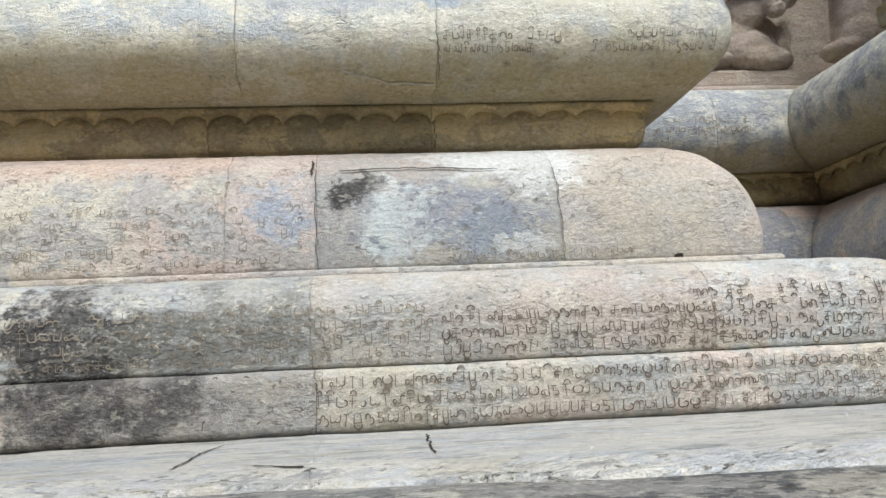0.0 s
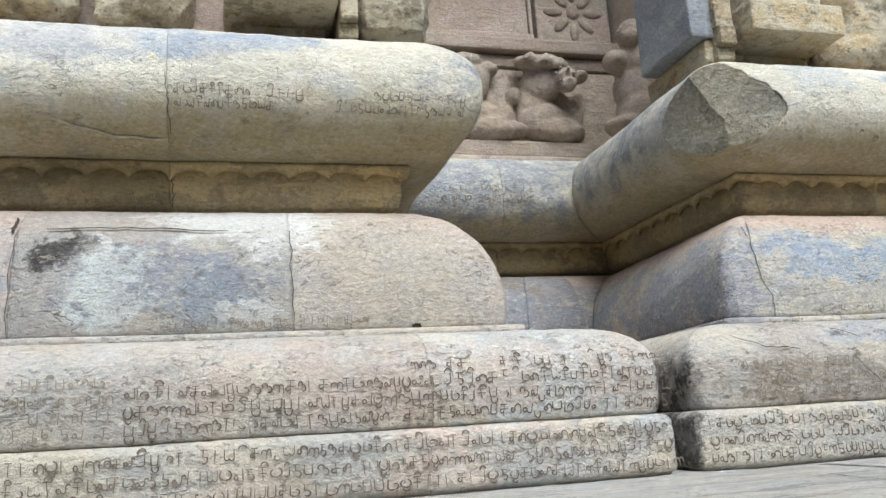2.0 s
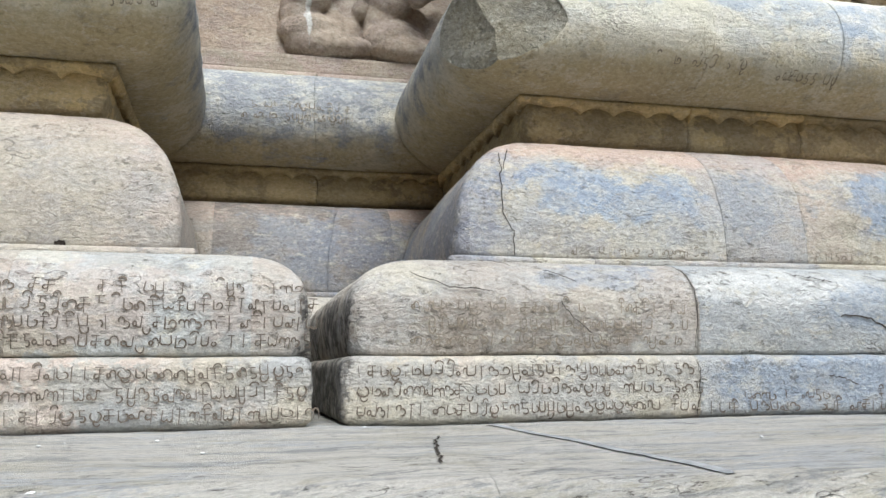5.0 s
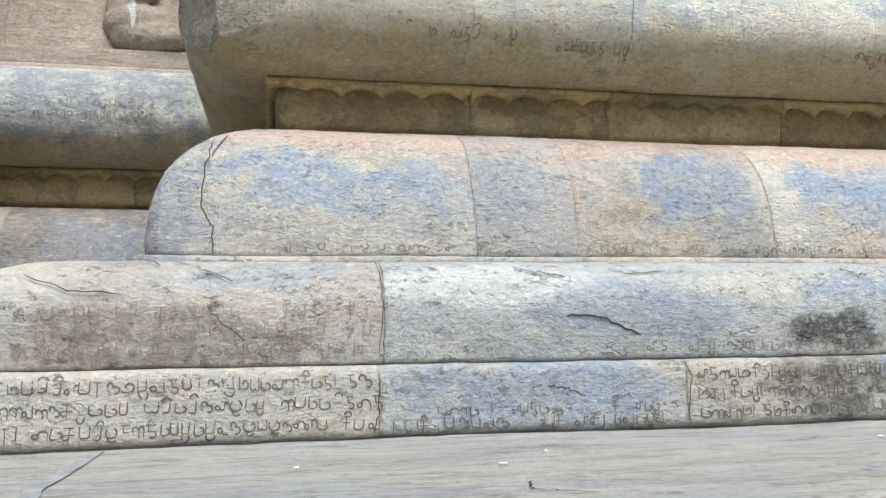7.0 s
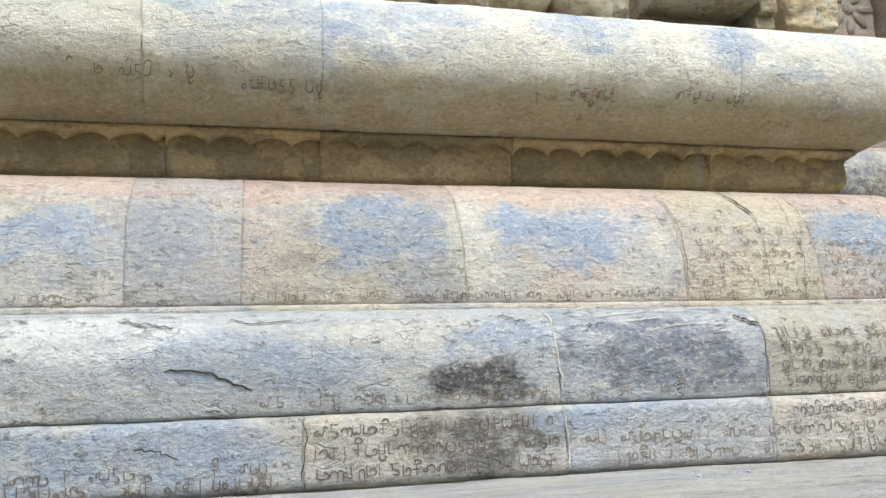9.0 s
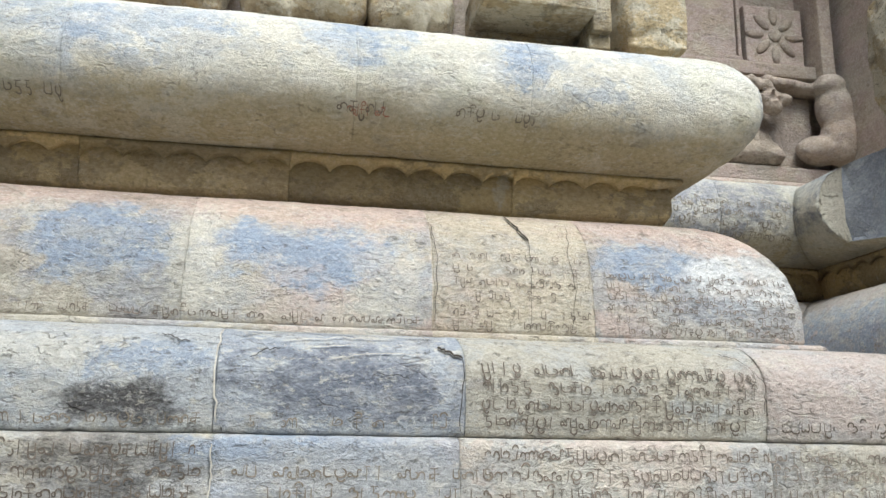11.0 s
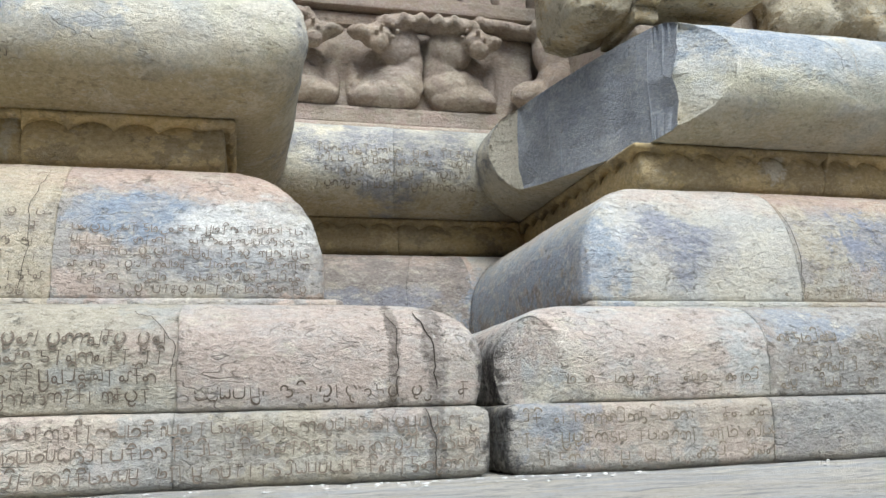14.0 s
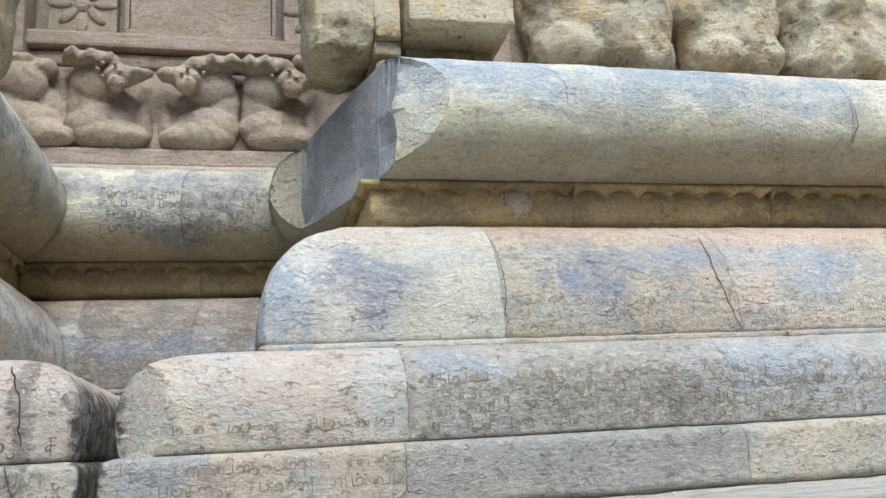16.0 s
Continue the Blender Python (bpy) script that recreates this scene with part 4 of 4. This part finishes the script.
def beast(x, way, y=5.17, z=3.345, worn=False):
    """A seated beast of the frieze: big haunch, upright chest, maned head turned to one side (way: +1 or -1)."""
    blobs = [(0.0, 0.02, 0.10, 0.21, 0.17, 0.11), (-0.05, 0.01, 0.17, 0.19, 0.15, 0.13), (-0.11, 0.03, 0.30, 0.12, 0.13, 0.24),
             (-0.07, 0.02, 0.42, 0.14, 0.12, 0.14), (0.02, 0.06, 0.28, 0.14, 0.07, 0.16), (0.17, 0.07, 0.18, 0.06, 0.08, 0.17), (0.10, 0.0, 0.08, 0.12, 0.15, 0.075),
             (-0.04, -0.13, 0.20, 0.07, 0.025, 0.022)]
    if worn:
        blobs += [(-0.10, 0.0, 0.54, 0.12, 0.10, 0.06), (0.05, 0.02, 0.50, 0.07, 0.09, 0.06), (0.20, 0.02, 0.10, 0.15, 0.10, 0.06), (0.22, 0.0, 0.34, 0.05, 0.07, 0.06)]
    else:
        blobs += [(-0.07, -0.03, 0.54, 0.15, 0.12, 0.055), (-0.19, -0.02, 0.55, 0.06, 0.09, 0.045), (0.07, -0.06, 0.43, 0.10, 0.12, 0.07),
                  (0.06, -0.12, 0.36, 0.055, 0.08, 0.05), (0.16, -0.07, 0.44, 0.06, 0.10, 0.04), (0.20, -0.03, 0.47, 0.035, 0.06, 0.03)]
        for i in range(12):
            u = i / 11
            blobs.append((-0.20 + 0.27 * u, -0.11 - 0.03 * math.sin(3.1 * u), 0.545 + 0.020 * math.sin(u * 17.0) - 0.05 * u, 0.026, 0.035, 0.026))
        for i in range(6):
            blobs.append((0.02 + 0.06 * math.cos(i * 1.05), -0.18, 0.415 + 0.045 * math.sin(i * 1.05), 0.016, 0.025, 0.014))
    label = "badly worn brown stone beast seated in the recess frieze" if worn else "brown stone beast with curly mane seated in the recess frieze"
    carved("carved_beast", [(way * a * 1.08, (0.03 + b * 0.7 if c < 0.35 else b - 0.03), c, d * 1.06, e * 0.85, g) for a, b, c, d, e, g in blobs], M_FIG, label, "carved figure", "frieze beasts", 0.010, 1.1, 0, (x, y, z))


for x, way, worn in ((6.40, 1, False), (6.92, -1, False), (7.41, 1, False), (1.60, 1, True), (2.10, 1, False), (5.98, 1, True)):
    beast(x, way, worn=worn)
carved("carved_column_figure", [(0.02, 0, 0.14, 0.17, 0.16, 0.16), (0.01, 0, 0.30, 0.16, 0.14, 0.20), (0.0, -0.01, 0.47, 0.13, 0.12, 0.12), (-0.02, -0.05, 0.66, 0.09, 0.10, 0.095), (-0.06, -0.12, 0.61, 0.05, 0.06, 0.05),
                                (-0.01, -0.02, 0.56, 0.07, 0.08, 0.08), (-0.16, -0.05, 0.46, 0.075, 0.09, 0.07), (-0.18, -0.13, 0.45, 0.03, 0.03, 0.03), (-0.09, -0.02, 0.50, 0.10, 0.08, 0.05), (-0.10, 0.0, 0.06, 0.13, 0.13, 0.06)],
       M_FIG, "smooth upright stone carving at the recess corner", "carved figure", "", 0.014, 0.8, 0, (2.47, 4.68, 3.235))
carved("carved_column_figure", [(0.03, 0, 0.18, 0.14, 0.12, 0.20), (0.0, 0, 0.40, 0.12, 0.11, 0.18), (-0.04, -0.02, 0.55, 0.11, 0.10, 0.08), (-0.12, 0.04, 0.10, 0.16, 0.12, 0.10), (0.08, 0.0, 0.30, 0.08, 0.09, 0.24)]
       + [(-0.10 - 0.045 * i, 0.06, 0.545 + 0.004 * i, 0.05, 0.075, 0.045) for i in range(9)],
       M_FIG, "worn stone carving stretching an arm along the frieze rail", "carved figure", "", 0.014, 1.0, 0, (7.99, 5.1, 3.38))

for a, b in ((0.72, 2.9), (5.9, 8.0)):
    rail = thing("frieze_rail", "tan stone rail and ledge of the recess frieze", "stone frieze", "structure")
    part("ledge", box(bmesh.new(), (a, 5.14, 3.23), (b, 5.45, 3.35), 0.02, 1.0, 14), M_WALL, rail)
    part("rail", box(bmesh.new(), (a, 5.20, 3.90), (b, 5.45, 3.99), 0.03, 0.8, 14), M_FIG, rail)
    part("backing", box(bmesh.new(), (a + 0.1, 5.225, 3.352), (b - 0.1, 5.45, 3.898), 0.02, 1.6, 14), M_FIG, rail)
    part("lintel", box(bmesh.new(), (a, 5.14, 4.00), (b, 5.45, 4.10), 0.02, 0.8, 14), M_WALL, rail)


def flower_panel(x0, x1, z0, z1, y=5.21):
    ob = thing("flower_panel", "square stone panel carved with a worn flower", "stone panel", group="flower panels")
    part("slab", box(bmesh.new(), (x0, y, z0), (x1, y + 0.2, z1), 0.012, 0.5, 6), M_WALL, ob)
    cx, cz = (x0 + x1) / 2, (z0 + z1) / 2
    r = min(x1 - x0, z1 - z0) * 0.3
    for i in range(8):
        a = i * math.pi / 4
        k = 1.0 if i % 2 else 1.15
        bm = bmesh.new()
        m = Matrix.Translation((cx + r * k * math.cos(a), y, cz + r * k * math.sin(a))) @ Matrix.Rotation(-a, 4, "Y") @ Matrix.Diagonal((0.075, 0.022, 0.034, 1))
        bmesh.ops.create_icosphere(bm, subdivisions=2, radius=1.0, matrix=m)
        for f in bm.faces:
            f.smooth = True
        part("petal", bm, M_FIG, ob)
    bm = bmesh.new()
    bmesh.ops.create_icosphere(bm, subdivisions=2, radius=1.0, matrix=Matrix.Translation((cx, y, cz)) @ Matrix.Diagonal((0.05, 0.025, 0.05, 1)))
    part("boss", bm, M_FIG, ob)


flower_panel(2.06, 2.62, 4.12, 4.56)
flower_panel(6.02, 6.42, 4.12, 4.50)
flower_panel(7.44, 7.88, 4.12, 4.56)
for a, b in ((0.95, 2.02), (6.47, 7.39)):
    panel = thing("plain_panel", "pale smooth stone panel above the frieze", "stone panel", group="plain panels")
    part("slab", box(bmesh.new(), (a + 0.03, 5.20, 4.15), (b - 0.03, 5.45, 5.3), 0.01, 0.5, 10), M_WALL, panel)
    part("sill", box(bmesh.new(), (a, 5.175, 4.105), (b, 5.45, 4.145), 0.008, 0.4, 10), M_WALL, panel)
    for x in (a, b - 0.026):
        part("edge_strip", box(bmesh.new(), (x, 5.185, 4.15), (x + 0.026, 5.45, 5.3), 0.006, 0.3, 8), M_WALL, panel)
for x in (2.70, 5.88, 7.96):
    bm = box(bmesh.new(), (x - 0.05, 5.06, 3.9), (x + 0.05, 5.5, 5.6), 0.02, 0.8, 8)
    tagged(part("pilaster", bm, M_FIG, None), "narrow brown stone pilaster in the recess", "pilaster", "recess pilasters")


def bracket(x0, x1):
    """A stepped bracket stone that juts out over the rounded moulding."""
    ob = thing("bracket_stone", "stepped weathered bracket stone jutting over the moulding", "bracket", group="bracket stones")
    part("lower_step", box(bmesh.new(), (x0 + 0.03, 3.72, 3.235), (x1 - 0.03, 3.95, 3.336), 0.012, 0.8, 8), M_UP, ob)
    part("slab", box(bmesh.new(), (x0, 3.44, 3.338), (x1, 3.95, 3.50), 0.012, 0.8, 8), M_UP, ob)
    part("upper_step", box(bmesh.new(), (x0 + 0.05, 3.52, 3.502), (x1 - 0.05, 3.95, 3.9), 0.015, 0.8, 8), M_UP, ob)


def small_steps(x0, x1):
    ob = thing("stepped_block", "small stepped stone blocks beside the bracket", "stone block", group="stepped blocks")
    part("lower_block", box(bmesh.new(), (x0, 3.58, 3.235), (x1, 3.95, 3.30), 0.01, 0.5, 4), M_UP, ob)
    part("middle_block", box(bmesh.new(), (x0 + 0.005, 3.54, 3.302), (x1 - 0.005, 3.95, 3.40), 0.01, 0.5, 4), M_UP, ob)
    part("upper_block", box(bmesh.new(), (x0, 3.56, 3.402), (x1, 3.95, 3.75), 0.01, 0.5, 4), M_UP, ob)


def corner_boulder(x, y):
    bm = box(bmesh.new(), (x - 0.17, y - 0.24, 3.24), (x + 0.17, y + 0.35, 3.98), 0.14, 4.0, 8)
    for f in bm.faces:
        f.smooth = True
    tagged(part("corner_boulder", bm, M_UP, None), "rounded worn stone at the corner above the moulding", "corner stone", "corner boulders")


def frieze_lump(x, seed, wide=0.25):
    rng = random.Random(seed)
    blobs = [(0, 0.10, 0.25, wide, 0.20, 0.24), (-wide * 0.45, 0.06, 0.13, wide * 0.5, 0.17, 0.13), (wide * 0.5, 0.07, 0.15, wide * 0.5, 0.16, 0.14), (0, 0.12, 0.12, wide * 0.95, 0.15, 0.10),
             (-wide * 0.6, 0.10, 0.42, wide * 0.45, 0.18, 0.24), (wide * 0.6, 0.08, 0.40, wide * 0.42, 0.17, 0.22), (rng.uniform(-0.1, 0.1), 0.05, 0.48, wide * 0.5, 0.2, 0.2)]
    for k in range(5):
        u = rng.uniform(-0.8, 0.8)
        blobs.append((u * wide, -0.04 + 0.08 * abs(u), rng.uniform(0.12, 0.42), rng.uniform(0.03, 0.06), 0.07, rng.uniform(0.08, 0.16)))
    carved("carved_beast_block", blobs, M_UP, "badly worn stone beast carving above the moulding", "carved block", "bay frieze beasts", 0.016, 1.8, rng.uniform(-6, 6), (x, 3.66, 3.225))


for x0, x1 in ((-0.06, 0.42), (2.44, 2.98), (5.16, 5.66), (7.91, 8.39)):
    bracket(x0, x1)
for x0, x1 in ((0.43, 0.52), (5.67, 5.77), (2.32, 2.42), (7.77, 7.89)):
    small_steps(x0, x1)
corner_boulder(0.70, 3.78)
corner_boulder(6.02, 3.80)
corner_boulder(7.64, 3.80)
for i, (x, wide) in enumerate(((-2.55, 0.36), (-1.75, 0.36), (-0.98, 0.33), (-0.38, 0.20), (3.32, 0.28), (3.86, 0.24), (4.40, 0.28), (4.88, 0.20), (8.93, 0.40), (9.66, 0.28), (10.3, 0.34))):
    frieze_lump(x, 50 + i, wide)

# upright slab with a stepped foot on the flank of the middle bay
flank = thing("flank_slab", "blue grey stone slab with stepped foot on the bay flank", "stone slab")
part("foot", box(bmesh.new(), (2.28, 3.62, 3.235), (2.42, 4.22, 3.36), 0.012, 0.6, 10), M_UP, flank)
part("slab", box(bmesh.new(), (2.20, 3.60, 3.362), (2.42, 4.13, 4.6), 0.015, 0.8, 10), M_BREAK, flank)

# a pale root scar on the rounded moulding and flakes of white paint on the ledge
prof = fine(KUM, 0.02)
bm = bmesh.new()
scar = [(-0.72 + 0.02 * i, 2.705 - 0.0042 * i + 0.003 * math.sin(i * 0.7)) for i in range(14)] + [(-0.44 + 0.02 * i, 2.652 + 0.002 * math.sin(i * 0.8)) for i in range(9)]


def on_kumuda(p):
    o, z = on_profile(prof, p.y, 0.005)
    return wobble((p.x, o, z), 1.4)


ribbon(bm, scar, 0.0042, on_kumuda)
part("root_scar", bm, M_PALE, kum, "thin pale root scar")

rng = random.Random(91)
bm = bmesh.new()
for i in range(150):
    x = rng.gauss(6.6, 0.5) if i < 95 else rng.uniform(-1.5, 9.5)
    y = 2.74 - abs(rng.gauss(0, 0.12 if i < 95 else 0.5))
    r = rng.uniform(0.002, 0.007)
    at = wobble((x, y, 1.329), 1.6)
    m = Matrix.Translation(at + Vector((0, 0, r * 0.2))) @ Matrix.Rotation(rng.uniform(0, 3), 4, "Z") @ Matrix.Diagonal((r * 1.6, r, r * 0.5, 1))
    bmesh.ops.create_icosphere(bm, subdivisions=1, radius=1.0, matrix=m)
tagged(part("paint_flakes", bm, plain("white_flakes", (0.5, 0.5, 0.48)), None), "scattered white flakes lying on the stone ledge", "debris", kind="stuff")

M_JOINT = plain("grey_joint_filling", (0.19, 0.195, 0.195))

# cracks and an old joint across the ledge
def ledge_crack(points, width, material=M_CRACK, name="ledge_crack"):
    rng = random.Random(int(points[0][1] * 1000))
    line = []
    for p, q in zip(points, points[1:]):
        line += [(p[0] + (q[0] - p[0]) * i / 8 + rng.uniform(-0.005, 0.005), p[1] + (q[1] - p[1]) * i / 8) for i in range(8)]
    line.append(points[-1])

    def place(p):
        hits = [tree.ray_cast(Vector((p.x, p.y, 2.0)), Vector((0, 0, -1)))[0] for tree in ledge_tops]
        return Vector((p.x, p.y, max((h.z for h in hits if h), default=1.32) + 0.003))

    bm = bmesh.new()
    ribbon(bm, line, width, place)
    part(name, bm, material, ledge)


ledge_crack([(5.86, 2.30), (5.89, 2.1), (5.86, 1.92), (5.85, 1.80)], 0.006)
ledge_crack([(1.885, 2.72), (1.90, 2.53), (1.93, 2.0), (1.96, 1.60)], 0.030, M_JOINT, "filled_joint")
ledge_crack([(2.70, 1.76), (2.68, 1.68), (2.72, 1.64), (2.76, 1.62)], 0.004)
ledge_crack([(-1.035, 2.08), (-1.03, 2.2), (-1.02, 2.42), (-1.0, 2.6)], 0.006)
ledge_crack([(-0.42, 2.6), (-0.44, 2.3), (-0.446, 2.08)], 0.006)
ledge_crack([(-0.86, 2.06), (-0.80, 2.03), (-0.74, 2.01)], 0.007)
ledge_crack([(1.66, 2.40), (1.61, 2.25), (1.55, 1.95), (1.52, 1.80)], 0.006)
